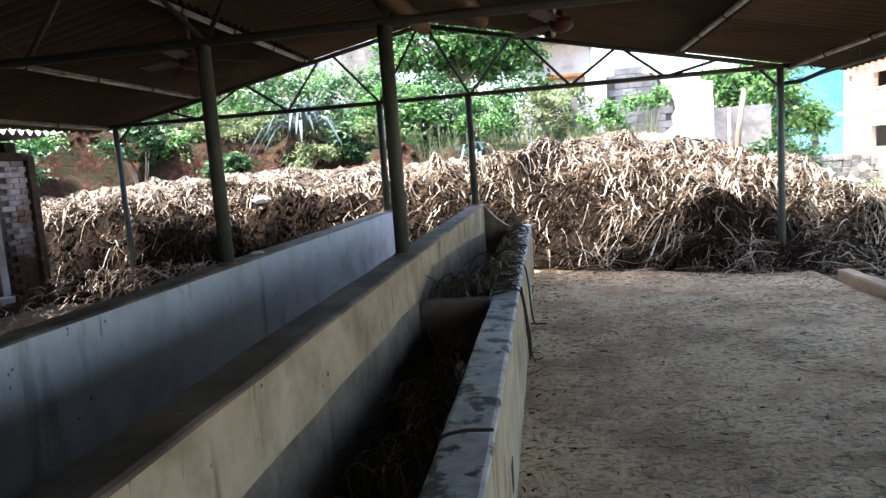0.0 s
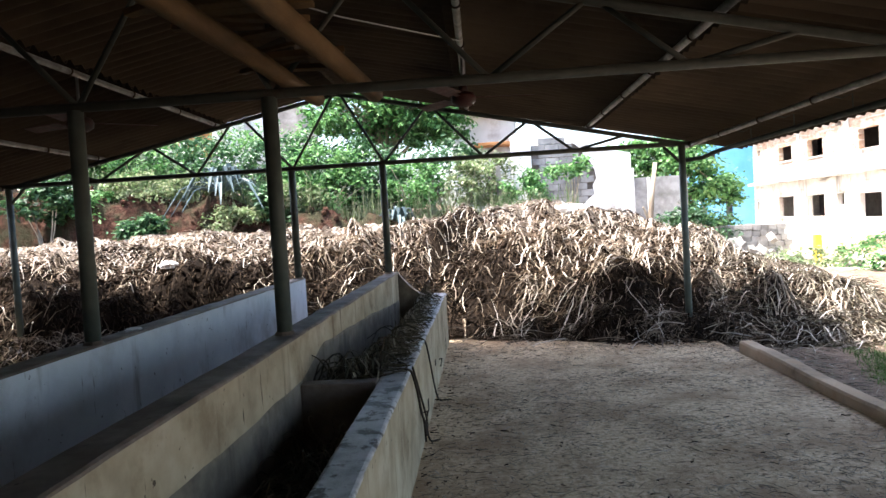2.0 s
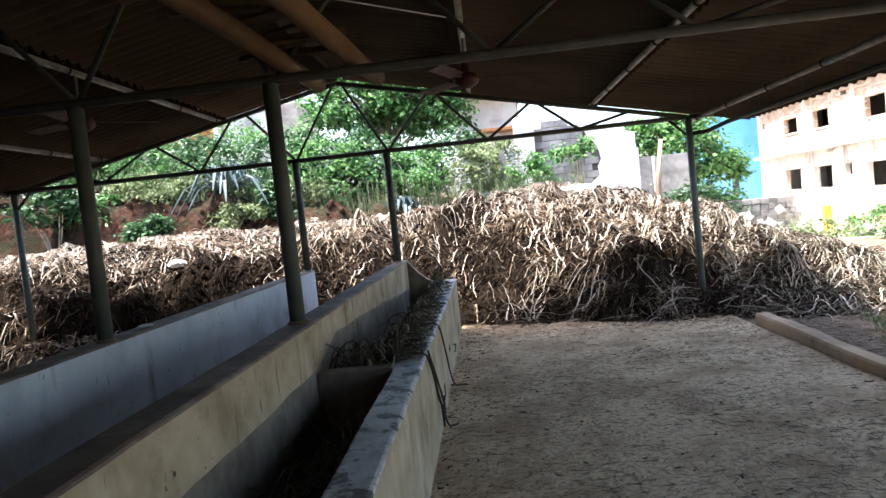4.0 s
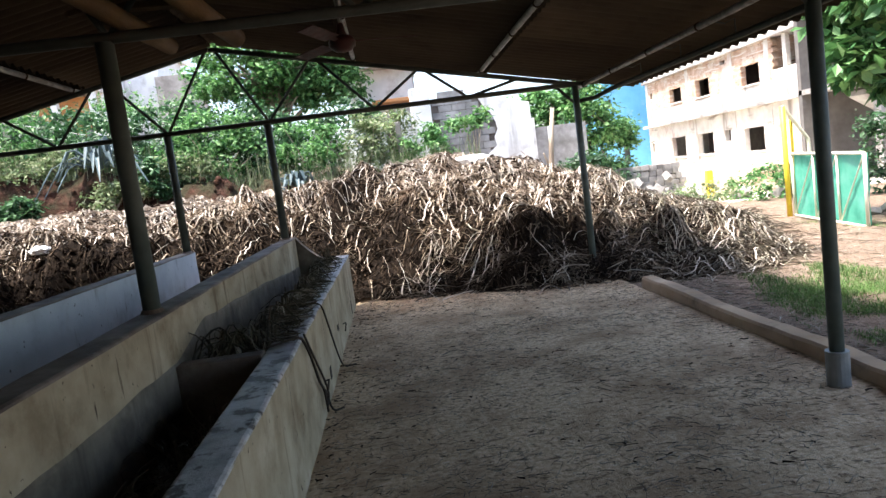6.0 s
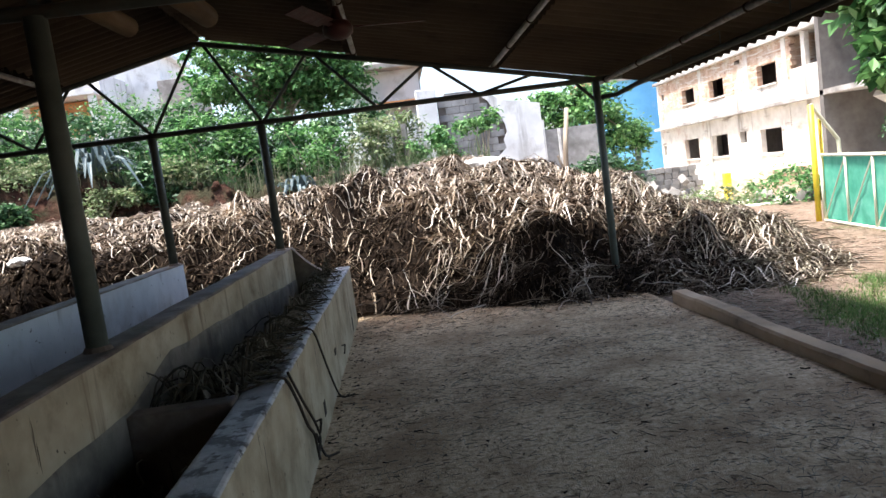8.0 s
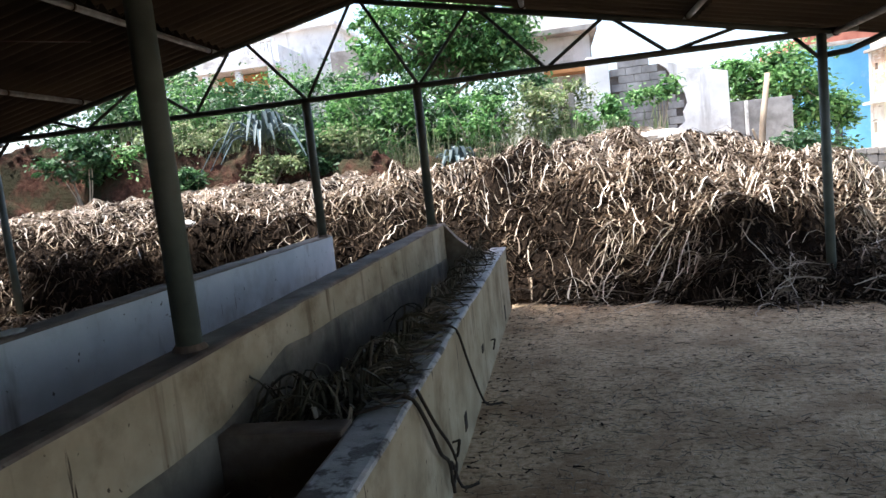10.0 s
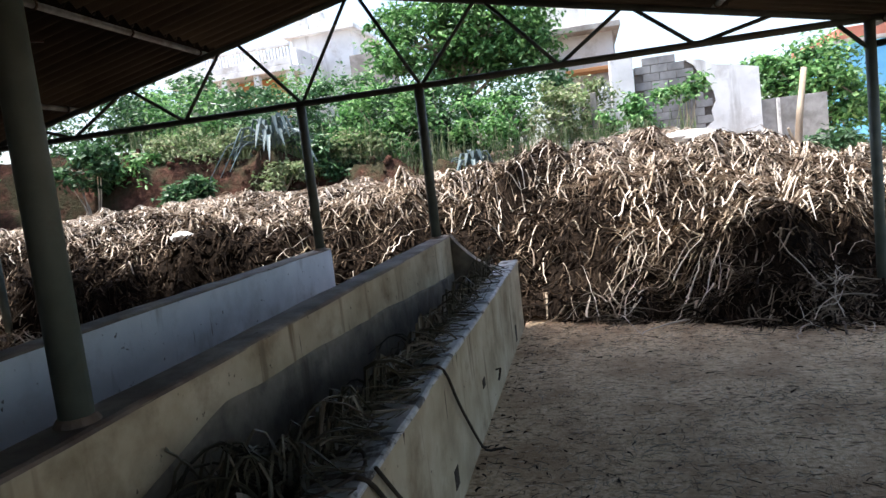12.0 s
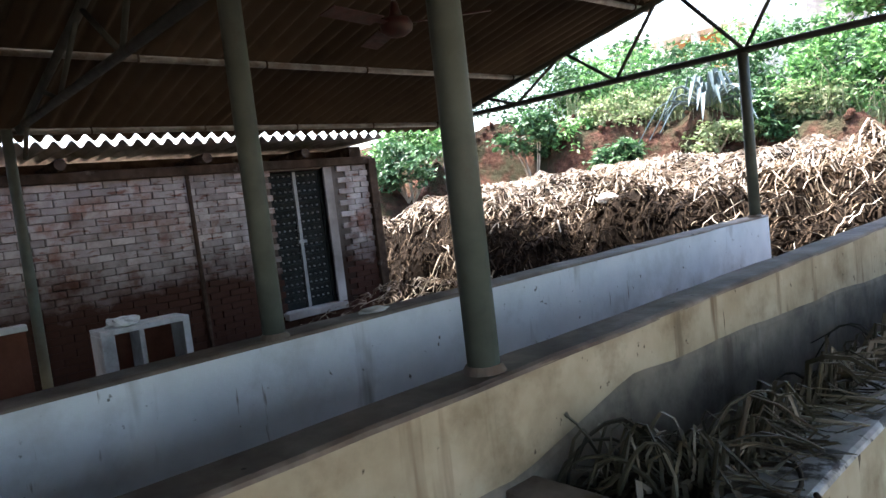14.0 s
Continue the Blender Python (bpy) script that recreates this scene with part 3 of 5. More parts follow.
# ---- posts, trusses and roof ----
def post(x, y, z0, z1, r, label, sleeve=False):
    p = thing("steel_post", label, "post", "shed posts", at=(x, y, z0))
    part("shaft", tube([(x, y, z0), (x, y, z1)], r, 16), M_POST, p, smooth=True)
    if sleeve:
        part("sleeve", tube([(x, y, z0), (x, y, z0 + 0.2)], r + 0.022, 18), M_STEEL, p, "grey pipe sleeve at the foot")
    else:
        part("mortar_collar", tube([(x, y, z0), (x, y, z0 + 0.012), (x, y, z0 + 0.02)], r + 0.016, 14, None, r + 0.004), M_TOP, p, "rough mortar collar")
    return p


T_Y = (4.4, 8.88)
for ty in T_Y:
    post(-0.935, ty, 0.95, 2.30, 0.044, "green-grey steel post standing on the cream wall")
    post(-2.07, ty, 0.95, 2.30, 0.044, "green-grey steel post standing on the white wall")
    post(2.69, ty, 0.0, 2.30, 0.04, "green-grey steel eave post at the kerb", sleeve=ty < 5)
    post(-5.72, ty - (0.1 if ty < 5 else 0), 0.0, 2.30, 0.04, "green-grey steel eave post beside the hut")


def roof_line(x):
    return RIDGE_Z - SLOPE * abs(x - RIDGE_X)


def truss(y):
    t = thing("roof_truss", "triangular steel roof truss, coloured dark for the shade under the roof", "roof truss", "roof trusses", at=(RIDGE_X, y, 2.32))
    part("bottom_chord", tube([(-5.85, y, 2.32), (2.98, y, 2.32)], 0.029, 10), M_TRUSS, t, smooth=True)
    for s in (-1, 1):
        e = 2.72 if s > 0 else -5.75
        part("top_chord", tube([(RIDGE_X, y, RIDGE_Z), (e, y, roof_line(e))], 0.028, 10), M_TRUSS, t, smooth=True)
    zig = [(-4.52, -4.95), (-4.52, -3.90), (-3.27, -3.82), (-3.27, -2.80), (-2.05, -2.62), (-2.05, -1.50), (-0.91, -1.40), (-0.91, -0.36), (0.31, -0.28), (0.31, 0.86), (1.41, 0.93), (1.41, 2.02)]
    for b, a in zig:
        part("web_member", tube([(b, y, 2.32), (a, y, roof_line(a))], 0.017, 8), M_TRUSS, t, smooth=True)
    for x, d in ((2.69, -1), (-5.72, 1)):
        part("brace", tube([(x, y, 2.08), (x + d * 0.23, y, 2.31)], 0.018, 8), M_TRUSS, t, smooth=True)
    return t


for ty in T_Y:
    truss(ty)

for x in (0.14, 1.60, 2.80, -3.0, -4.52, -5.80):
    z = 2.30 if x in (2.80, -5.80) else roof_line(x) + 0.055
    pl = thing("purlin", "galvanised pipe purlin bolted under the roof sheets", "purlin", "roof purlins", at=(x, 2, z))
    part("pipe", tube([(x, -4.5, z), (x, 9.12, z)], 0.026, 12), M_PIPE, pl, smooth=True)
    for k in range(14):
        y = -3.9 + k * 0.98
        part("hook_bolt", tube([(x, y, z), (x + 0.001, y + 0.012, z)], 0.036, 10), M_WOOD, pl)

# corrugated sheets: 7 waves wide, three rows a slope
PITCH, WAVES, ROW = 0.146, 7, 1.70


def corrugated(name, length, mat, waves=WAVES, pitch=PITCH, amp=0.033, thick=0.007, nxs=4):
    k = waves * 10 + 1
    ys = np.linspace(0, waves * pitch, k)
    xs = np.linspace(0, length, nxs)
    Xs, Ys = np.meshgrid(xs, ys)
    zs = amp * np.cos(2 * np.pi * Ys / pitch)
    top = np.stack([Xs, Ys, zs + thick], -1).reshape(-1, 3)
    bot = np.stack([Xs, Ys, zs], -1).reshape(-1, 3)
    f = lattice(nxs, k)
    o = nxs * k
    idx = np.arange(o).reshape(k, nxs)
    rim = np.concatenate([idx[0], idx[1:, -1], idx[-1, ::-1][1:], idx[::-1, 0][1:]])
    side = np.stack([rim[:-1], rim[1:], rim[1:] + o, rim[:-1] + o], -1)
    me = bpy.data.meshes.new(name)
    me.from_pydata(np.concatenate([top, bot]).tolist(), [], np.concatenate([f, f[:, ::-1] + o, side]).tolist())
    me.update()
    me.materials.append(mat)
    me.polygons.foreach_set("use_smooth", [True] * len(me.polygons))
    return me


roof = thing("roof", "brown corrugated asbestos-cement gable roof of the open shed", "roof", kind="structure", at=(RIDGE_X, 2, RIDGE_Z))
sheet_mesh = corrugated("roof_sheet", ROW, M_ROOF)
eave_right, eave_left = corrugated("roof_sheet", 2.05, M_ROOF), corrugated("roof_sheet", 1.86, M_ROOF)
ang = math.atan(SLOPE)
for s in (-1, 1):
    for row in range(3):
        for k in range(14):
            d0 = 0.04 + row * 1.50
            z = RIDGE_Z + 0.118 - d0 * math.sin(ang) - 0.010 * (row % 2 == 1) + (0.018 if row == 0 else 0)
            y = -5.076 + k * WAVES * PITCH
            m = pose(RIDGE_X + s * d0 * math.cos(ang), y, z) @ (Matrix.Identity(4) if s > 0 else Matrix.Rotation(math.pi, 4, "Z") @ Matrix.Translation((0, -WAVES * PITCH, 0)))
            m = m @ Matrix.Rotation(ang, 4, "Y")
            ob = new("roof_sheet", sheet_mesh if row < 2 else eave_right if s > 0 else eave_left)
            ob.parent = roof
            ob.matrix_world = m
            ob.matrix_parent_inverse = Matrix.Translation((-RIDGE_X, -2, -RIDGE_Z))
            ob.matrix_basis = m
bm = bmesh.new()
prev = None
for y in np.linspace(-5.0, 9.25, 60):
    ring = [bm.verts.new((RIDGE_X + dx, y, RIDGE_Z + 0.165 - abs(dx) * SLOPE + (0.0 if abs(dx) > 0.03 else 0.008))) for dx in (-0.22, -0.1, -0.02, 0.02, 0.1, 0.22)]
    if prev:
        for k in range(5):
            bm.faces.new((prev[k], prev[k + 1], ring[k + 1], ring[k]))
    prev = ring
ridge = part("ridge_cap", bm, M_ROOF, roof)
ridge.modifiers.new("thick", "SOLIDIFY").thickness = 0.008

# water pipe under the right eave with hangers, bent in to the far post
wp = thing("eave_pipe", "long dark pipe hung under the eave on wire hangers", "pipe", at=(3.08, 2, 2.2))
part("pipe", tube([(3.08, -4.4, 2.18), (3.08, 8.3, 2.20), (3.04, 8.6, 2.19), (2.9, 8.84, 2.13), (2.73, 8.88, 2.12)], 0.026, 10), M_TRUSS, wp, smooth=True)
for k in range(13):
    y = -3.6 + k * 0.95
    part("hanger", tube([(2.82, y, roof_line(2.8) + 0.05), (3.0, y, 2.30), (3.08, y, 2.33), (3.08, y, 2.19)], 0.006, 6), M_TRUSS, wp)

# round timbers laid on the trusses below the ridge, with sticks across them
for (xa, xb, r) in ((-0.80, -0.43, 0.058), (-1.06, -0.81, 0.054)):
    lg = thing("round_timber", "yellow-brown round timber laid across the truss chord", "log", "timbers under the ridge", at=(xa, 2, 2.42))
    pts = [(xa + (xb - xa) * k / 14 + 0.02 * float(vnoise(k * 0.5, xa * 9, 2)), -1.0 + 6.05 * k / 14, 2.345 + r + 0.015 * abs(float(vnoise(k * 0.6, 5 + xa, 2)))) for k in range(15)]
    part("trunk", tube(pts, r * 1.05, 14, r2=r * 0.92), M_LOG, lg, smooth=True)
random.seed(11)
for k in range(40):
    y = -0.8 + k * 0.135 + random.uniform(-0.06, 0.06)
    w = random.uniform(0.03, 0.10)
    sb = thing("loft_stick", "short rough wood piece laid across the round timbers", "wood piece", "wood under the ridge", at=(-0.8, y, 2.46))
    x0 = -1.42 + 0.055 * (y + 1) + random.uniform(0.0, 0.2)
    bm = box(x0, x0 + random.uniform(0.35, 0.6), y, y + w, 2.465, 2.465 + random.uniform(0.015, 0.035), 0.005)
    bmesh.ops.rotate(bm, verts=bm.verts, cent=(-0.85, y, 2.465), matrix=Matrix.Rotation(random.uniform(-0.6, 0.6), 3, "Z") @ Matrix.Rotation(random.uniform(-0.12, 0.12), 3, "Y"))
    part("plank", bm, M_LOG, sb)


def ceiling_fan(x, y, ztop, zhub, turn):
    f = thing("ceiling_fan", "dusty maroon ceiling fan hung from a purlin", "ceiling fan", "ceiling fans", at=(x, y, ztop))
    part("rod", tube([(x, y, ztop), (x, y, zhub)], 0.012, 10), M_STEEL, f, smooth=True)
    part("canopy", tube([(x, y, zhub + 0.15), (x, y, zhub + 0.09), (x, y, zhub + 0.05)], 0.022, 16, r2=0.05), M_FAN, f, smooth=True)
    bm = bmesh.new()
    prof = [(0.03, 0.06), (0.085, 0.045), (0.105, 0.01), (0.10, -0.03), (0.06, -0.06), (0.02, -0.07)]
    rings = [[bm.verts.new((x + r * math.cos(a * math.pi / 12), y + r * math.sin(a * math.pi / 12), zhub + h)) for a in range(24)] for r, h in prof]
    for u, v in zip(rings, rings[1:]):
        for k in range(24):
            bm.faces.new((u[k], u[(k + 1) % 24], v[(k + 1) % 24], v[k]))
    bm.faces.new(rings[0])
    bm.faces.new(rings[-1])
    part("motor", bm, M_FAN, f, smooth=True)
    for k in range(3):
        bm = box(0.08, 0.20, -0.018, 0.018, -0.004, 0.004)
        box(0.18, 0.60, -0.062, 0.062, -0.003, 0.003, 0.0, bm)
        bmesh.ops.transform(bm, verts=bm.verts, matrix=Matrix.Translation((x, y, zhub + 0.01)) @ Matrix.Rotation(turn + k * 2.0944, 4, "Z") @ Matrix.Rotation(0.2, 4, "X"))
        part("blade", bm, M_FAN, f)


ceiling_fan(0.14, 6.28, 2.90, 2.56, 0.15)
ceiling_fan(-3.0, 6.0, 2.90, 2.52, 0.7)
part("wire", tube([(-1.3, 4.4, 3.02), (-0.6, 4.9, 2.88), (0.14, 5.6, 2.86)], 0.005, 6), M_WIRE, thing("cable", "thin pale cable strung under the roof", "cable", at=(-0.6, 4.9, 2.9)))

# ---- the heap ----
def crest(x):
    return np.interp(x, [-9, -7, -4.3, -3, -1.4, -0.5, 0.3, 1.1, 1.8, 2.4, 3.15, 4, 4.8, 5.6, 6.4, 7.2, 8.2], [1.45, 1.5, 1.57, 1.5, 1.5, 1.52, 1.64, 1.68, 1.66, 1.45, 1.14, 0.86, 0.62, 0.38, 0.16, 0.0, -0.12])


def heap_front(x):
    return np.interp(x, [-9, -7, -5, -2.2, -0.9, -0.25, 1.0, 2.0, 2.9, 4.4, 5.2, 6.5, 7.8], [8.6, 8.6, 8.7, 9.15, 9.35, 9.2, 8.8, 8.45, 8.15, 7.9, 8.8, 11.4, 14.6])


def heap_z(x, y):
    wide = np.interp(x, [-6, -2.4, -1, 0, 2, 4, 7], [1.7, 1.8, 2.5, 3.0, 3.4, 3.6, 2.5])
    s = (y - heap_front(x) + 0.35 * vnoise(x * 1.1, y * 0 + 2.0, 3)) / wide
    u = np.clip(s, 0, 1)
    top = crest(x) + 0.10
    g = 1 - (1 - u) ** np.interp(x, [-6, -2, -0.5, 1.5, 3.5, 6], [3.6, 3.4, 2.6, 2.1, 1.9, 1.9])
    g = g + (0.055 - 0.03 * sstep(-0.6, -2.4, x)) * np.sin(g * 15.0 + 3.0 * vnoise(x * 0.8, y * 0.8 + 7, 3)) * np.clip(u * 4, 0, 1) * (1 - u)
    flat = sstep(-0.6, -2.4, x)
    g = g * (1 - 0.24 * flat * (1 - np.clip((y - heap_front(x) - 0.6) / 3.4, 0, 1)))
    back = 1 - 0.85 * sstep(14.6, 16.8, y)
    face = np.clip(4.0 * u * (1.15 - u), 0, 1)
    lump = 0.15 * vnoise(x * 1.0, y * 1.0, 2) + (0.10 + 0.26 * face) * vnoise(x * 2.4, y * 2.4, 2) + (0.05 + 0.09 * face) * vnoise(x * 7.0, y * 7.0, 2)
    z = -0.16 + top * g * back + lump * np.clip(u * 3, 0, 1) * np.clip(top, 0, 1)
    return np.where(s <= 0, -0.25, z)


hx, hy = np.arange(-9.0, 8.3, 0.07), np.arange(7.6, 16.6, 0.07)
X, Y = np.meshgrid(hx, hy)
Zh = heap_z(X, Y)
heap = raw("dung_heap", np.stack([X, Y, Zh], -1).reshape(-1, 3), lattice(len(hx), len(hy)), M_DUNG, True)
tagged(heap, "large dark heap of manure mixed with waste fodder", "manure heap")


def scatter(n, x0, x1, y0, y1, seed, dens=None):
    rs = np.random.RandomState(seed)
    p = np.stack([x0 + (x1 - x0) * rs.rand(n * 3), y0 + (y1 - y0) * rs.rand(n * 3)], -1)
    if dens is not None:
        p = p[rs.rand(len(p)) < dens(p[:, 0], p[:, 1])]
    return p[:n], rs


def heap_surface(x, y):
    return np.maximum(heap_z(x, y), np.where((x > -0.25) & (x < 2.86), 0.0, -0.06))


def on_heap(x, y):
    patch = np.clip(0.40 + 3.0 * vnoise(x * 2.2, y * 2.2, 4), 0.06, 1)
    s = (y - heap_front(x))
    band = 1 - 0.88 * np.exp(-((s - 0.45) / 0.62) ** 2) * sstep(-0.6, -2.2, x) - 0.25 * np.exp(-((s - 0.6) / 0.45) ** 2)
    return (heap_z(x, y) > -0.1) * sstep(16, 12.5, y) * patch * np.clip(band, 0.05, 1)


def heap_dir(p, rs):
    """Stalks lie mostly across the slope, in locks that share a direction."""
    lock = vnoise(p[:, 0] * 2.3, p[:, 1] * 2.3, 2) * 3.0
    g = lock + np.where(rs.rand(len(p)) < 0.5, 0.0, math.pi) + rs.randn(len(p)) * 1.5
    return np.arctan2(0.45 * np.sin(g), np.cos(g))


p, rs = scatter(38000, -8.8, 6.5, 7.8, 14.5, 3, on_heap)
n = len(p)
st = strands("straw", p, heap_dir(p, rs), 0.09 + 0.30 * rs.rand(n) ** 1.6, 0.0045 + 0.0105 * rs.rand(n) ** 2, -0.008 + 0.045 * rs.rand(n), 0.035 * rs.rand(n) ** 2, heap_surface, M_STRAW, 1.1, 4, 5)
tagged(st, "tangled dry fodder stalks covering the heap", "straw", kind="stuff")
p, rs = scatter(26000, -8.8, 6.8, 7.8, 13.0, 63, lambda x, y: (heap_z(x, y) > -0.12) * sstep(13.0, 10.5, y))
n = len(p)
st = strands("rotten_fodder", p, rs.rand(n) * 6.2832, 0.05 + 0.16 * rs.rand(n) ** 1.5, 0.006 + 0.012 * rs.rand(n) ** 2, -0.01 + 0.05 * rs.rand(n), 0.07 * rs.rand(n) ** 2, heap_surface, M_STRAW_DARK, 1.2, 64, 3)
tagged(st, "dark fodder matted over the heap face, rot and shaded gaps in its colour", "straw", kind="stuff")


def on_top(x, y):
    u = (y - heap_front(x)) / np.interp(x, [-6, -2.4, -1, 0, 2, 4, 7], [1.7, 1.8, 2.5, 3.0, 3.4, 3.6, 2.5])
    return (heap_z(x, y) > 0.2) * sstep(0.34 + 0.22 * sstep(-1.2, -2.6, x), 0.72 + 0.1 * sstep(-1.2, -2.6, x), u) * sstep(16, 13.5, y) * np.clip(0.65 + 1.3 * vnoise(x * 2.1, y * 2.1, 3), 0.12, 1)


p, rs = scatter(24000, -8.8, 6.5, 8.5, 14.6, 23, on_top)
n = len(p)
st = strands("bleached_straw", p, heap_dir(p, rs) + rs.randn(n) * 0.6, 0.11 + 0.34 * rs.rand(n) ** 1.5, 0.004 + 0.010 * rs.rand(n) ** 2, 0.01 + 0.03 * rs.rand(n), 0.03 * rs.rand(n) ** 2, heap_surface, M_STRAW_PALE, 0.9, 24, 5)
tagged(st, "pale stalks over the top of the heap, bleaching and sunlight in their colour", "straw", kind="stuff")
p, rs = scatter(2600, -8.5, 6.0, 8.0, 13.0, 8, on_heap)
n = len(p)
st = strands("long_stalks", p, heap_dir(p, rs) + rs.randn(n) * 0.4, 0.28 + 0.45 * rs.rand(n) ** 1.5, 0.005 + 0.009 * rs.rand(n) ** 2, 0.02 + 0.04 * rs.rand(n), 0.01 + 0.05 * rs.rand(n) ** 2, heap_surface, M_STRAW_PALE, 1.3, 9, 8)
tagged(st, "long pale bent stalks on the heap", "stalks", kind="stuff")
p, rs = scatter(5000, 3.0, 8.2, 7.6, 14.0, 12, lambda x, y: (heap_z(x, y) > -0.2) * sstep(2.8, 4.6, x))
n = len(p)
st = strands("old_straw", p, rs.rand(n) * 6.2832, 0.15 + 0.4 * rs.rand(n), 0.004 + 0.007 * rs.rand(n), 0.01 + 0.03 * rs.rand(n), 0.10 * rs.rand(n) ** 2, heap_surface, M_STRAW_OLD, 1.3, 13)
tagged(st, "greying old fodder at the end of the heap", "straw", kind="stuff")

# ---- fodder in the trough ----
def fodder_z(x, y):
    near = 0.30 + 0.06 * vnoise(x * 4, y * 2, 3)
    hump = np.interp(y, [4.4, 4.6, 5.2, 6.2, 7.2, 8.2, 9.1], [0.54, 0.60, 0.57, 0.55, 0.56, 0.51, 0.39])
    far = hump - 0.42 * sstep(-0.46, -0.74, x) * sstep(4.5, 5.5, y) - 0.04 * sstep(5.0, 4.5, y) + 0.08 * vnoise(x * 5, y * 3, 3)
    return np.where(y > 4.4, far, near)


tx, ty_ = np.linspace(-0.852, -0.423, 14), np.concatenate([np.linspace(-4.4, 4.33, 120), np.linspace(4.47, 9.07, 70)])
# fodder surface in the heap's near-black material
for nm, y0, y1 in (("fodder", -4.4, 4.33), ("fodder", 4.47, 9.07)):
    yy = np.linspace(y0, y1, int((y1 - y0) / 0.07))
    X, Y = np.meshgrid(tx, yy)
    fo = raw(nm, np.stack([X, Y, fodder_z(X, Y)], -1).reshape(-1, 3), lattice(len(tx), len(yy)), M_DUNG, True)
    tagged(fo, "near-black waste fodder surface lying in the feed trough", "fodder", kind="stuff")
fz = lambda x, y: np.where((x > -0.43) & (y > 4.3) & (x < -0.25), np.maximum(fodder_z(x, y), 0.655), fodder_z(np.clip(x, -0.84, -0.43), y))
rs = np.random.RandomState(21)


def trough_straw(name, n, y0, y1, lmin, lmax, thick, seed, reach, mat=None):
    rs = np.random.RandomState(seed)
    p = np.stack([-0.80 + reach * 0.92 * rs.rand(n) ** 0.75, y0 + (y1 - y0) * rs.rand(n)], -1)
    L = lmin + (lmax - lmin) * rs.rand(n) ** 1.5
    a = np.where(rs.rand(n) < 0.5, 1.57, -1.57) + 0.9 * rs.randn(n)
    s = strands(name, p, a, L, thick * (0.5 + rs.rand(n)), 0.01 + 0.02 * rs.rand(n), 0.20 * rs.rand(n) ** 3, fz, mat or M_FODDER, 2.4, seed, 7)
    v = np.empty(len(s.data.vertices) * 3)
    s.data.vertices.foreach_get("co", v)
    v = v.reshape(-1, 3)
    inner = v[:, 2] < 0.66
    v[inner, 0] = np.clip(v[inner, 0], -0.845, -0.43)
    v[~inner, 0] = np.clip(v[~inner, 0], -0.845, -0.24)
    s.data.vertices.foreach_set("co", v.reshape(-1))
    return tagged(s, "wilted fodder stalks in the trough", "fodder", kind="stuff")


trough_straw("fodder_stalks", 1300, 0.2, 4.1, 0.12, 0.4, 0.0058, 31, 0.32)
trough_straw("fodder_stalks", 2300, 4.6, 8.7, 0.15, 0.45, 0.0085, 32, 0.38)
trough_straw("fodder_stalks", 520, 4.55, 5.6, 0.15, 0.42, 0.0085, 36, 0.40)
trough_straw("dry_fodder", 260, 2.0, 4.2, 0.2, 0.5, 0.005, 34, 0.34, M_STRAW_OLD)
trough_straw("dry_fodder", 240, 4.7, 8.6, 0.2, 0.5, 0.009, 35, 0.38, M_STRAW_OLD)

# a few long blades arching out of the trough by the partition
rs = random.Random(5)
for k in range(34):
    x, y = rs.uniform(-0.82, -0.5), rs.uniform(4.5, 6.4)
    z = float(fodder_z(np.array(x), np.array(y)))
    a0, L, h = rs.uniform(0, 6.28), rs.uniform(0.14, 0.36), rs.uniform(0.05, 0.24)
    pts = []
    for i in range(8):
        t = i / 7
        pts.append((min(-0.3, max(-0.84, x + L * t * math.cos(a0 + 0.8 * t))), max(4.48, y + L * t * math.sin(a0 + 0.8 * t)), z + h * math.sin(math.pi * (0.15 + 0.75 * t)) * (1 if t < 0.8 else 0.9)))
    bl = thing("fodder_blade", "long wilted fodder blade arching out of the trough", "fodder", "arching fodder blades", at=pts[0])
    part("blade", tube(pts, 0.0075, 5, None, 0.0025), M_FODDER, bl)

# ---- the hut ----
# stretch back to HY0 is unseen, added to keep left light out
HX, HY0, HY1 = -6.8, -4.6, 8.48
hut = thing("brick_hut", "old hut of whitewashed bricks with a corrugated roof", "hut", at=(HX, 5.5, 0))
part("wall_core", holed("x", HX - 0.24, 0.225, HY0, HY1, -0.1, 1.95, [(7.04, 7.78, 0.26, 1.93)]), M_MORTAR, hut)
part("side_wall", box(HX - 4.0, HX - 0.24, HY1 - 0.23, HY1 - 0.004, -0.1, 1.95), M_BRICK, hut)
# inner partition and gable fill, added to keep the roof void dark
part("room_back", box(HX - 0.75, HX - 0.6, HY0, HY1 - 0.24, -0.1, 2.195), M_WOOD, hut)
part("gable", box(HX - 4.0, HX - 0.1, HY1 - 0.2, HY1 - 0.02, 1.95, 2.19), M_WOOD, hut)
part("threshold", box(HX - 0.2, HX + 0.12, 7.0, 7.84, 0.18, 0.262, 0.01), M_SLAB, hut)
part("wall_plate", box(HX - 0.2, HX + 0.05, HY0, HY1 + 0.05, 1.95, 2.05, 0.012), M_WOOD, hut, "weathered timber wall plate")
part("corner_post", box(HX - 0.02, HX + 0.06, HY1 - 0.03, HY1 + 0.09, -0.1, 2.02, 0.012), M_WOOD, hut, "dark split timber corner post")
part("pole", tube([(HX + 0.03, 6.09, 0.0), (HX + 0.03, 6.07, 1.95)], 0.025, 8), M_WOOD, hut, "thin dark pole against the wall")
for y in (3.4, 4.85, 6.25, 7.45):
    part("rafter", tube([(HX + 0.20, y, 2.11), (HX - 2.6, y, 2.06)], 0.055, 10), M_WOOD, hut)
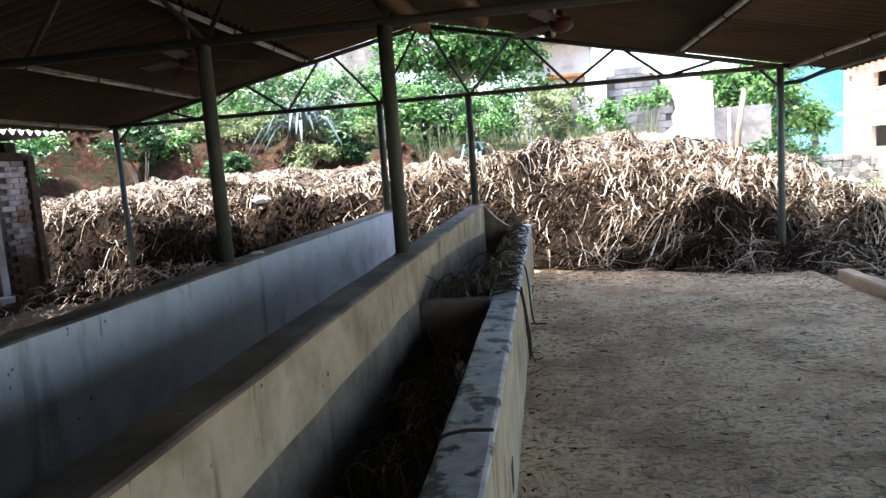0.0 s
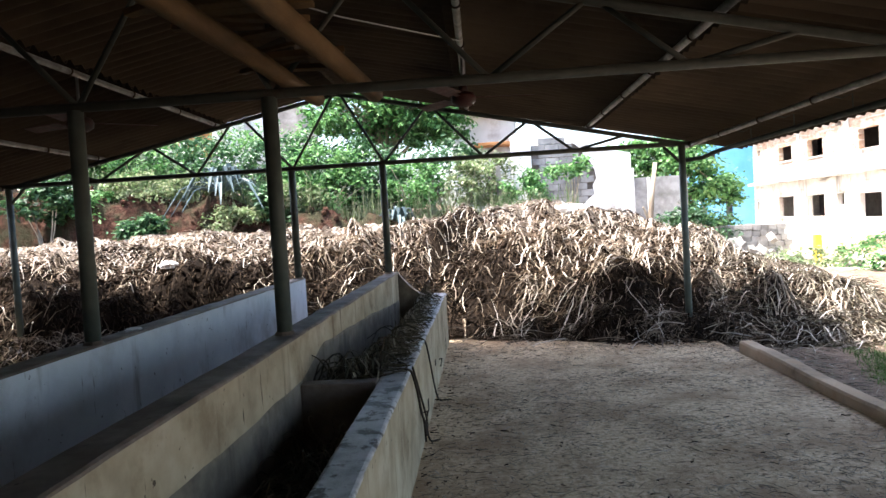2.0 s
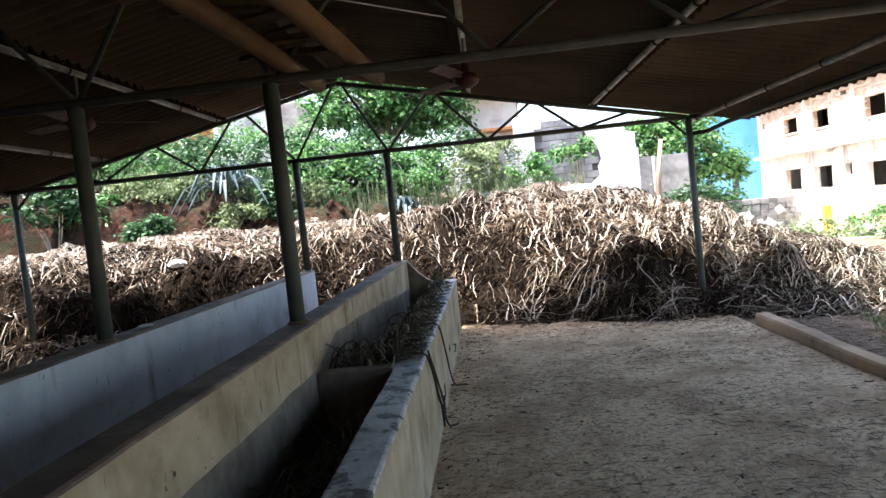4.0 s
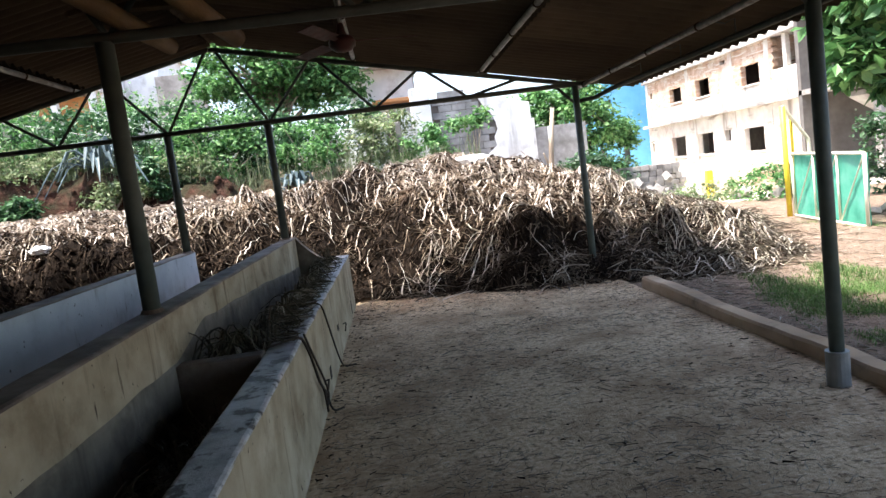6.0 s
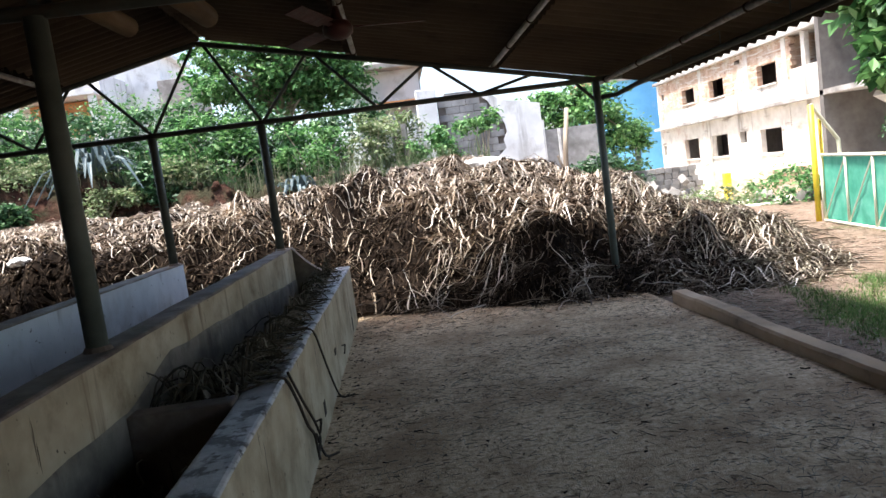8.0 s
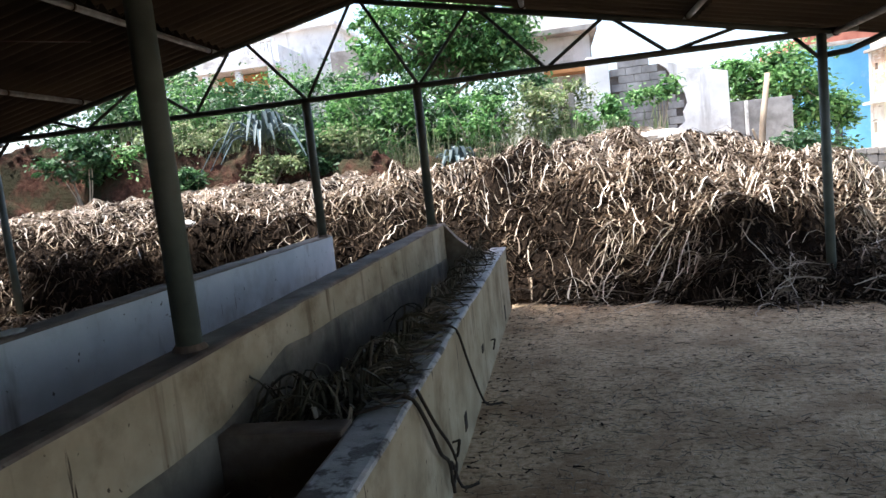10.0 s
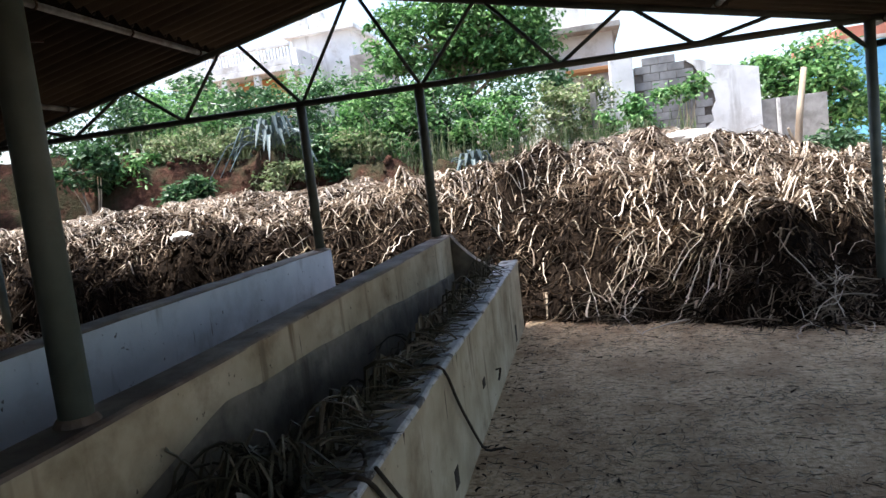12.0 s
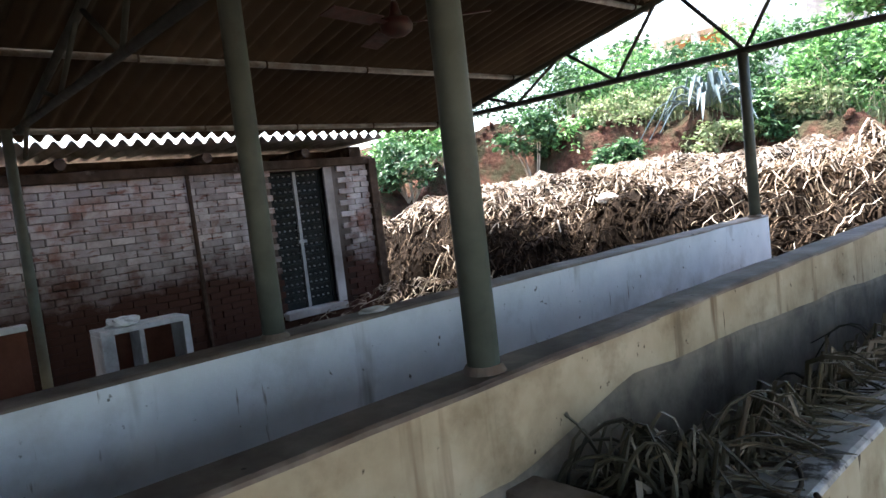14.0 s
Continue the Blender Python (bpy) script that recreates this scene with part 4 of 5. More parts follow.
part("jamb", box(HX - 0.1, HX + 0.015, 7.78, 7.90, 0.262, 1.945, 0.006), M_SLAB, hut, "pale worn door jamb")
hs = corrugated("hut_sheet", 2.9, M_SHEET)
for k in range(13):
    ob = new("roof_sheet", hs)
    ob.parent = hut
    m = pose(HX + 0.34, -4.7 + k * WAVES * PITCH, 2.272) @ Matrix.Rotation(math.pi, 4, "Z") @ Matrix.Translation((0, -WAVES * PITCH, 0)) @ Matrix.Rotation(0.02, 4, "Y")
    ob.matrix_parent_inverse = Matrix.Translation((-HX, -5.5, 0))
    ob.matrix_basis = m
door = part("door", box(HX - 0.10, HX - 0.085, 7.05, 7.775, 0.265, 1.92), M_DOOR, hut, "dark iron double door with rows of raised studs")
part("stile", box(HX - 0.085, HX - 0.05, 7.375, 7.42, 0.27, 1.915, 0.005), M_STEEL, door, "grey iron middle stile")
for y in (7.05, 7.745):
    part("stile", box(HX - 0.085, HX - 0.06, y, y + 0.03, 0.27, 1.915, 0.004), M_DOOR, door)
sbm = tube([(0, 0, 0), (0.025, 0, 0)], 0.013, 6, None, 0.008)
stud_mesh = bpy.data.meshes.new("stud")
sbm.to_mesh(stud_mesh)
sbm.free()
stud_mesh.materials.append(M_STEEL)
for leaf in (7.085, 7.425):
    for r in range(17):
        z = 0.33 + r * 0.093
        bar = box(HX - 0.085, HX - 0.066, leaf, leaf + 0.30, z, z + 0.02, 0.004)
        part("cross_bar", bar, M_DOOR, door)
        for c in range(4):
            ob = new("stud", stud_mesh)
            ob.parent = door
            ob.matrix_basis = pose(HX - 0.085, leaf + 0.04 + c * 0.073, z + 0.05)
part("latch", box(HX - 0.06, HX - 0.035, 7.34, 7.46, 1.05, 1.09, 0.004), M_STEEL, door)

# white frame, board and litter behind the white wall
cab = thing("cabinet_carcass", "empty white-edged cabinet carcass standing behind the wall", "cabinet", at=(-4.7, 4.75, 0.02))
for nm, b in (("side", (-4.85, -4.6, 4.44, 4.53, 0.02, 0.735)), ("side", (-4.85, -4.6, 5.0, 5.05, 0.02, 0.735)), ("top", (-4.85, -4.6, 4.44, 5.05, 0.737, 0.775)), ("divider", (-4.85, -4.63, 4.70, 4.735, 0.06, 0.735)), ("bottom", (-4.85, -4.6, 4.53, 5.0, 0.02, 0.06))):
    part(nm, box(*b, 0.005), M_SHEET, cab)
part("back_panel", box(-4.865, -4.852, 4.44, 5.05, 0.02, 0.75), M_RUST, cab, "dark back panel")


def crumple(name, label, c, s, seed, mat=None):
    rs = np.random.RandomState(seed)
    bm = bmesh.new()
    bmesh.ops.create_icosphere(bm, subdivisions=3, radius=1.0)
    for v in bm.verts:
        d = v.co.normalized()
        k = 1 + 0.55 * float(vnoise(d.x * 2.2 + seed, d.y * 2.2 + d.z * 1.7, 3))
        v.co = Vector((c[0] + s[0] * d.x * k, c[1] + s[1] * d.y * k, c[2] + max(0.0, s[2] * (d.z * k + 0.55))))
    return tagged(finish(name, bm, mat or M_CLOTH), label, "litter")


crumple("rag", "crumpled white rag on the cabinet carcass", (-4.72, 4.62, 0.775), (0.09, 0.12, 0.045), 3)
crumple("paper_scrap", "white paper scrap lying on the white wall", (-2.1, 4.9, 0.952), (0.05, 0.07, 0.012), 5)
board = thing("rusty_panel", "rusty brown panel with a pale top edge", "panel", at=(-4.6, 3.8, 0.02))
part("sheet", box(-4.66, -4.6, 3.2, 4.02, 0.02, 0.88, 0.004), M_RUST, board)
part("edge", box(-4.68, -4.58, 3.2, 4.03, 0.88, 0.92, 0.006), M_SHEET, board)
crumple("plastic_bag", "crumpled white plastic bag on the heap", (-4.3, 10.1, float(heap_z(-4.3, 10.1)) + 0.01), (0.13, 0.14, 0.07), 7)
crumple("sack", "pale torn sack on top of the heap", (1.75, 11.9, float(heap_z(1.75, 11.9)) - 0.01), (0.42, 0.22, 0.10), 9)
crumple("sack", "pale torn sack on top of the heap", (2.25, 11.95, float(heap_z(2.25, 11.95)) - 0.01), (0.35, 0.2, 0.08), 10)
crumple("plastic_scrap", "white plastic scrap in the dark fodder", (-0.55, 3.85, 0.33), (0.035, 0.09, 0.07), 11)
crumple("plastic_scrap", "white plastic scrap in the dark fodder", (-0.50, 3.98, 0.33), (0.025, 0.06, 0.06), 12)

# ropes over the right wall, dark patches for hole shade, and rings
def rope(pts, r, label):
    t = thing("rope", label, "rope", "tether ropes", at=pts[0])
    fine = []
    for a, b in zip(pts, pts[1:]):
        for k in range(4):
            fine.append(Vector(a).lerp(Vector(b), k / 4))
    fine.append(Vector(pts[-1]))
    for _ in range(2):
        fine = [fine[0]] + [(fine[i - 1] + 2 * fine[i] + fine[i + 1]) / 4 for i in range(1, len(fine) - 1)] + [fine[-1]]
    part("cord", tube(fine, r, 7), M_ROPE, t, smooth=True)
    return t


rope([(-0.44, 5.72, 0.60), (-0.43, 5.75, 0.66), (-0.35, 5.76, 0.665), (-0.25, 5.72, 0.66), (-0.235, 5.85, 0.45), (-0.235, 6.15, 0.18), (-0.22, 6.3, 0.02), (-0.12, 6.35, 0.02)], 0.007, "dark tether rope slung over the trough wall")
rope([(-0.45, 4.62, 0.58), (-0.43, 4.63, 0.665), (-0.34, 4.66, 0.668), (-0.25, 4.65, 0.66), (-0.235, 4.78, 0.5), (-0.235, 4.95, 0.3), (-0.235, 5.1, 0.22), (-0.232, 5.12, 0.06)], 0.008, "thick dark tether rope slung over the trough wall")
rope([(-0.25, 4.72, 0.66), (-0.232, 4.9, 0.45), (-0.23, 5.12, 0.28), (-0.22, 5.2, 0.16), (-0.225, 5.05, 0.1), (-0.23, 5.1, 0.24), (-0.22, 5.22, 0.02), (-0.15, 5.3, 0.015)], 0.007, "knotted dark tether rope")
rope([(-0.43, 4.50, 0.66), (-0.34, 4.55, 0.668), (-0.27, 4.70, 0.665), (-0.33, 4.85, 0.668), (-0.43, 4.80, 0.66)], 0.006, "loop of dark rope on the coping")
rope([(-0.52, 2.2, 0.35), (-0.45, 2.32, 0.60), (-0.42, 2.36, 0.66), (-0.34, 2.38, 0.668), (-0.26, 2.40, 0.66)], 0.006, "thin dark rope over the coping")
# no openings cut: thin dark plates paint the shade inside the holes
for y, z, h in ((6.70, 0.27, 0.05), (8.48, 0.12, 0.14), (3.05, 0.2, 0.12), (5.75, 0.14, 0.09)):
    tagged(finish("wall_hole", box(-0.263, -0.2565, y - 0.04, y + 0.04, z - h / 2, z + h / 2, 0.0), M_ROPE), "dark patch on the cream wall for the shade inside a hole", "hole", kind="structure")
for y in (7.2, 5.35):
    rg = thing("tether_ring", "iron tether ring fixed in the trough wall", "ring", "tether rings", at=(-0.25, y, 0.2))
    part("loop", tube([(-0.262, y - 0.02, 0.20)] + [(-0.238 + 0.008 * math.cos(k * 0.7), y + 0.032 * math.sin(k * 0.7), 0.165 + 0.038 * math.cos(k * 0.7)) for k in range(10)], 0.0055, 7), M_ROPE, rg)

# straw bits on the floor
p, rs = scatter(9000, -0.2, 2.8, 0.5, 9.2, 41, lambda x, y: np.clip(0.45 + 1.2 * vnoise(x * 1.3, y * 1.3, 3) + 0.25 * sstep(5, 9, y), 0.05, 1))
n = len(p)
st = strands("straw_bits", p, rs.rand(n) * 6.2832, 0.02 + 0.09 * rs.rand(n) ** 2, 0.0015 + 0.002 * rs.rand(n), 0.008 + 0 * rs.rand(n), 0.004 * rs.rand(n), lambda x, y: 0 * x, M_STRAW_OLD, 0.8, 42, 3)
tagged(st, "short straw bits scattered over the concrete", "straw", kind="stuff")
p, rs = scatter(1500, -0.25, 2.8, 0.5, 9.2, 43, lambda x, y: np.exp(-(x + 0.25) / 0.18) + 0.06 + 0.35 * np.exp(-(2.8 - x) / 0.12) * sstep(3.5, 6, y))
n = len(p)
st = strands("dung_bits", p, rs.rand(n) * 6.2832, 0.015 + 0.04 * rs.rand(n), 0.003 + 0.006 * rs.rand(n), 0.008 + 0 * rs.rand(n), 0.004 * rs.rand(n), lambda x, y: 0 * x, M_DUNG, 0.8, 44, 3)
tagged(st, "dark dung crumbs along the wall foot", "dung", kind="stuff")
p, rs = scatter(8000, 3.0, 9.5, 3.0, 13.0, 45, lambda x, y: 0.25 + 0.75 * sstep(4.2, 3.0, x))
n = len(p)
st = strands("straw_litter", p, rs.rand(n) * 6.2832, 0.04 + 0.16 * rs.rand(n) ** 2, 0.002 + 0.004 * rs.rand(n), 0.008 + 0 * rs.rand(n), 0.012 * rs.rand(n), ground_z, M_STRAW_OLD, 0.9, 46, 3)
tagged(st, "straw litter trodden into the brown earth", "straw", kind="stuff")
p, rs = scatter(1500, -6.6, -2.25, 5.0, 9.0, 47, lambda x, y: sstep(5.0, 8.5, y))
n = len(p)
st = strands("straw_litter", p, rs.rand(n) * 6.2832, 0.06 + 0.2 * rs.rand(n) ** 2, 0.004 + 0.005 * rs.rand(n), 0.02 + 0 * rs.rand(n), 0.05 * rs.rand(n), lambda x, y: 0.02 + 0.35 * sstep(6.5, 8.6, y) + 0 * x, M_STRAW, 0.9, 48, 4)
tagged(st, "straw litter between the hut and the white wall", "straw", kind="stuff")

# ---- grass beside the kerb ----
def grass_patch(x0, x1, y0, y1, n, seed, dens):
    p, rs = scatter(n, x0, x1, y0, y1, seed, dens)
    n = len(p)
    h = 0.02 + 0.04 * rs.rand(n) ** 1.5
    a = rs.rand(n) * 6.2832
    z = ground_z(p[:, 0], p[:, 1])
    lean = (0.3 + 0.7 * rs.rand(n)) * h
    b = np.stack([p[:, 0], p[:, 1], z - 0.01], -1)
    w = 0.003 + 0.003 * rs.rand(n)
    s = np.stack([-np.sin(a) * w, np.cos(a) * w, 0 * a], -1)
    tip = b + np.stack([np.cos(a) * lean, np.sin(a) * lean, h], -1)
    v = np.stack([b - s, b + s, tip], 1).reshape(-1, 3)
    f = np.arange(n * 3).reshape(-1, 3)
    return tagged(raw("grass", v, f, M_GRASS), "patchy short green grass beside the shed", "grass", kind="stuff")


grass_patch(3.2, 5.6, 3.4, 8.3, 52000, 51, lambda x, y: np.clip(vnoise(x * 1.6, y * 1.6, 4) * 2.2 + 1.0, 0, 1) * sstep(3.35 + 0.45 * sstep(6.2, 8.0, y), 3.75 + 0.5 * sstep(6.2, 8.0, y), x + 0.25 * vnoise(y * 1.9, x, 3)) * sstep(5.35, 4.9, x + 0.25 * vnoise(y * 2.3 + 9, x, 3) + 0.12 * (y - 6.5)) * sstep(8.2, 7.5, y))
grass_patch(7.4, 13.0, 9.2, 12.4, 16000, 52, lambda x, y: np.clip(vnoise(x * 0.6, y * 0.6, 3) * 2 + 0.6, 0, 1))


# ---- plants ----
def bush(c, radii, nl, size, mat, seed, label, name="bush"):
    base = (c[0], c[1], float(ground_z(np.array(c[0]), np.array(c[1]))))
    b = thing(name, label, "bush", "bushes on the bank", at=base)
    pts, cc = clumps(c, radii, max(8, nl // 70), nl, 0.16 * max(radii), seed)
    leaves("foliage", pts, size, mat, b, seed)
    bm = bmesh.new()
    for k in range(5):
        q = cc[k]
        tube([base, tuple((np.array(base) + q) / 2 + np.array([0.05, 0, 0.1])), tuple(q)], 0.022, 5, bm, 0.006)
    part("stem_cluster", bm, M_BARK, b)
    return b


random.seed(3)
BUSHES = [(-3.35, 16.2, 2.75, 0.95, 0.7, 0.75, 0), (-1.35, 16.4, 2.55, 0.6, 0.5, 0.65, 0), (-2.6, 17.6, 3.0, 0.9, 0.6, 0.7, 1), (-4.6, 17.2, 3.2, 0.9, 0.6, 0.8, 1),
          (-6.6, 17.4, 3.3, 1.1, 0.7, 0.8, 1), (-8.2, 16.6, 3.4, 1.3, 0.8, 0.6, 0), (-10.2, 16.4, 3.7, 1.4, 0.8, 0.8, 1), (-7.4, 15.4, 2.75, 0.8, 0.35, 0.4, 2),
          (-6.1, 19.5, 3.5, 1.6, 0.9, 1.0, 0), (-9.5, 20.0, 3.7, 2.0, 1.1, 0.9, 1), (-4.0, 19.8, 3.4, 1.3, 0.9, 0.9, 1), (-9.1, 14.6, 2.5, 0.7, 0.35, 0.45, 1),
          (-4.3, 15.4, 2.15, 0.5, 0.3, 0.4, 1), (-0.1, 16.9, 2.5, 0.6, 0.5, 0.7, 2), (0.6, 17.4, 2.5, 0.55, 0.5, 0.6, 2), (-6.9, 14.5, 1.75, 0.45, 0.3, 0.3, 1),
          (1.3, 17.0, 2.2, 0.55, 0.45, 0.45, 0), (-12.5, 15.5, 4.2, 1.5, 0.9, 1.0, 1), (-5.2, 15.0, 1.9, 0.6, 0.3, 0.25, 2), (-11.0, 13.2, 3.0, 0.8, 0.5, 0.6, 1), (-0.6, 18.2, 3.0, 0.9, 0.6, 0.7, 1),
          (-9.8, 11.6, 2.1, 0.7, 0.6, 0.4, 1), (-10.6, 12.4, 2.6, 0.9, 0.6, 0.45, 0), (-8.4, 15.1, 2.3, 0.7, 0.3, 0.35, 0), (-5.6, 16.6, 2.9, 1.0, 0.6, 0.5, 1), (-7.6, 17.6, 3.4, 1.0, 0.7, 0.6, 1), (-3.4, 17.3, 2.6, 1.0, 0.5, 0.6, 1), (-2.0, 17.0, 2.4, 0.8, 0.5, 0.55, 1), (-6.5, 15.9, 2.75, 0.6, 0.3, 0.25, 2), (-4.0, 15.7, 2.3, 0.7, 0.3, 0.3, 2)]
for i, (x, y, z, a, b, c, kind) in enumerate(BUSHES):
    bush((x, y, z), (a, b, c), int(1500 + 1500 * a * c), (0.12, 0.13, 0.10)[kind], (M_LEAF, M_LEAF_DARK, M_LEAF_DRY)[kind], 60 + i, ("bright green leafy bush on the earth bank", "dark green leafy bush on the earth bank", "thin dusty shrub on the earth bank")[kind])

rs = np.random.RandomState(77)
wp_ = np.stack([-9 + 11.5 * rs.rand(2600), 15.2 + 2.2 * rs.rand(2600)], -1)
n = len(wp_)
st = strands("weeds", wp_, rs.rand(n) * 6.2832, 0.12 + 0.25 * rs.rand(n), 0.004 + 0.004 * rs.rand(n), 0.0 + 0 * rs.rand(n), 0.15 + 0.7 * rs.rand(n) ** 2, ground_z, M_LEAF_DRY, 0.8, 78, 4)
tagged(st, "tall dusty weeds along the fence", "weeds", kind="stuff")


def agave(x, y, n, L, seed):
    z = float(ground_z(np.array(x), np.array(y)))
    rs = random.Random(seed)
    ag = thing("agave", "large blue-grey agave with drooping sword leaves", "agave", "agaves", at=(x, y, z))
    for k in range(n):
        a, up = k * 2.399 + rs.uniform(-0.2, 0.2), rs.uniform(0.25, 1.35)
        bm = bmesh.new()
        prev = None
        l = L * rs.uniform(0.75, 1.15)
        for i in range(7):
            t = i / 6
            r = l * t * math.cos(up) + 0.05
            h = l * t * math.sin(up) * (1 - 0.45 * t * (1.2 - up * 0.6)) + 0.1
            if t > 0.6:
                h -= (t - 0.6) * l * 1.5
            w = 0.045 * (1 - t) ** 0.6 * (0.7 + t) + 0.003
            cx, cy = x + r * math.cos(a), y + r * math.sin(a)
            ring = [bm.verts.new((cx - w * math.sin(a), cy + w * math.cos(a), z + h + w * 0.5)), bm.verts.new((cx, cy, z + h)), bm.verts.new((cx + w * math.sin(a), cy - w * math.cos(a), z + h + w * 0.5))]
            if prev:
                bm.faces.new((prev[0], prev[1], ring[1], ring[0]))
                bm.faces.new((prev[1], prev[2], ring[2], ring[1]))
            prev = ring
        lf = part("leaf", bm, M_AGAVE, ag)
        lf.modifiers.new("thick", "SOLIDIFY").thickness = 0.012


agave(-5.45, 15.35, 46, 1.2, 1)
agave(-1.55, 15.4, 24, 0.65, 2)


def tree(name, base, top, r, crown, mat, size, seed, label, limbs=7):
    t = thing(name, label, "tree", at=base)
    bx, by, bz = base
    rs = random.Random(seed)
    pts = [(bx + (top[0] - bx) * k / 6 + rs.uniform(-0.05, 0.05) * (k > 0), by + (top[1] - by) * k / 6, bz + (top[2] - bz) * k / 6) for k in range(7)]
    bm = tube(pts, r, 12, None, r * 0.55)
    allp = []
    for j, (c, rad, nl) in enumerate(crown):
        p_, cc = clumps(c, rad, max(14, nl // 90), nl, 0.15 * max(rad), seed + j)
        allp.append(p_)
        for k in range(limbs):
            s = pts[3 + k % 4]
            q = cc[k]
            tube([s, tuple((np.array(s) * 0.5 + q * 0.5) + np.array([0, 0, 0.15])), tuple(q)], r * 0.35, 6, bm, r * 0.06)
    part("trunk", bm, M_BARK, t, smooth=True)
    leaves("crown", np.concatenate(allp), size, mat, t, seed, 0.35, 0.55)
    return t


tree("tree", (-2.4, 20.6, 2.0), (-2.45, 20.6, 4.8), 0.18, [((-3.35, 20.6, 4.9), (1.35, 1.2, 1.05), 6000), ((-1.55, 20.6, 5.15), (1.35, 1.2, 1.2), 7500), ((-2.3, 20.8, 5.95), (1.1, 1.0, 0.7), 3200), ((-0.9, 20.2, 4.45), (0.9, 0.8, 0.6), 3600), ((-4.3, 20.6, 5.75), (0.45, 0.5, 0.4), 700)], M_LEAF, 0.155, 5, "large spreading green tree behind the fence")
tree("tree", (-10.5, 24.0, 3.2), (-10.5, 24, 5.0), 0.18, [((-13.0, 24, 4.9), (2.0, 1.5, 0.9), 3500)], M_LEAF_DARK, 0.22, 15, "dark green tree before the white house")
tree("tree", (9.4, 31.0, -0.2), (9.4, 31.0, 3.5), 0.18, [((9.2, 31, 3.0), (1.5, 1.4, 2.0), 5500), ((7.6, 31.5, 3.9), (1.2, 1.0, 1.0), 2000), ((10.6, 31.0, 2.0), (1.0, 1.0, 1.6), 2000)], M_LEAF, 0.24, 25, "leafy green tree beside the blue house")
tree("tree", (9.25, 11.4, -0.2), (9.0, 11.6, 3.2), 0.155, [((8.55, 11.4, 2.95), (0.95, 1.0, 0.85), 2200), ((9.5, 11.6, 3.6), (1.3, 1.2, 1.1), 2600), ((8.5, 11.2, 2.3), (0.7, 0.7, 0.4), 700), ((9.6, 11.3, 2.5), (0.6, 0.6, 0.4), 500)], M_LEAF, 0.27, 35, "broad-leaved tree with a pale trunk beside the gate", 4)

bush((6.6, 21.0, 0.9), (1.0, 0.7, 0.55), 2200, 0.16, M_LEAF_DARK, 91, "green shrub before the low stone wall")
bush((10.0, 17.3, 0.1), (0.9, 0.6, 0.55), 2200, 0.12, M_LEAF, 192, "green shrub at the yard edge beside the gate")
bush((8.9, 18.6, 0.0), (0.9, 0.6, 0.28), 1400, 0.13, M_LEAF_DRY, 92, "low dusty shrub at the yard edge")
bush((2.5, 17.6, 2.75), (0.6, 0.4, 0.22), 700, 0.13, M_LEAF, 93, "small flat-topped yellow-green sapling")
for i in range(6):
    bush((11.2 + i * 0.75, 14.6 - i * 0.35, 0.75 + 0.15 * (i % 2)), (0.75, 0.55, 0.85), 2000, 0.12, M_LEAF_DARK, 94 + i, "dense dark green hedge shrub")

# ---- fence on the bank ----
fence = thing("chain_link_fence", "chain-link fence on rough concrete posts along the bank", "fence", at=(-3, 17, 1.9))
fence_x = [-8.0, -6.2, -4.36, -2.55, -0.87, 0.75]
for x in fence_x:
    z = float(ground_z(np.array(x), np.array(17.0)))
    part("post", box(x - 0.06, x + 0.06, 16.94, 17.06, z - 0.3, z + 1.35, 0.012), M_STONE, fence)
bm_v, bm_f = [], []


def thin(a, b, r):
    k = len(bm_v)
    a, b = np.array(a), np.array(b)
    d = (b - a) / np.linalg.norm(b - a)
    s = np.cross(d, (0, 1, 0))
    q = np.cross(d, s)
    for e in (a, b):
        for g in range(3):
            bm_v.append((e + r * (math.cos(2.094 * g) * s + math.sin(2.094 * g) * q)).tolist())
    for g in range(3):
        bm_f.append((k + g, k + (g + 1) % 3, k + 3 + (g + 1) % 3, k + 3 + g))


def fence_z(x):
    return float(np.interp(x, fence_x, [float(ground_z(np.array(v), np.array(17.0))) for v in fence_x]))


for k in range(110):
    x = -8.0 + k * 0.08
    for d in (1, -1):
        x2 = x + d * 1.2
        if -8.0 <= x2 <= 0.75 and x <= 0.75:
            thin((x, 17.0, fence_z(x)), (x2, 17.0, fence_z(x2) + 1.2), 0.004)
for h in (0.05, 0.65, 1.22):
    for a, b in zip(fence_x, fence_x[1:]):
        thin((a, 16.99, fence_z(a) + h), (b, 16.99, fence_z(b) + h), 0.004)
raw("wire_mesh", bm_v, bm_f, M_WIRE, parent=fence)

def settle(ob, s, about=(0.35, 1.0, 1.45)):
    """Size a far thing and its distance together."""
    ob.location = Vector(about) + (Vector(ob.location) - Vector(about)) * s
    ob.scale = (s, s, s)


# ---- ruined wall and house behind the heap ----
RY = 21.0
ruin = thing("ruined_wall", "ruined cement-block wall with broken white plaster", "ruin", at=(3.2, RY, 0))
block_mesh_bm = box(-0.195, 0.195, -0.1, 0.1, -0.094, 0.094, 0.008)
bme = bpy.data.meshes.new("block")
block_mesh_bm.to_mesh(bme)
block_mesh_bm.free()
bme.materials.append(M_BLOCK)
part("wall_core", box(1.9, 4.75, RY - 0.07, RY + 0.1, 0.3, 3.25), M_MORTAR, ruin)
part("core_top", box(1.9, 3.45, RY - 0.07, RY + 0.1, 3.25, 3.68), M_MORTAR, ruin)
bm = bmesh.new()
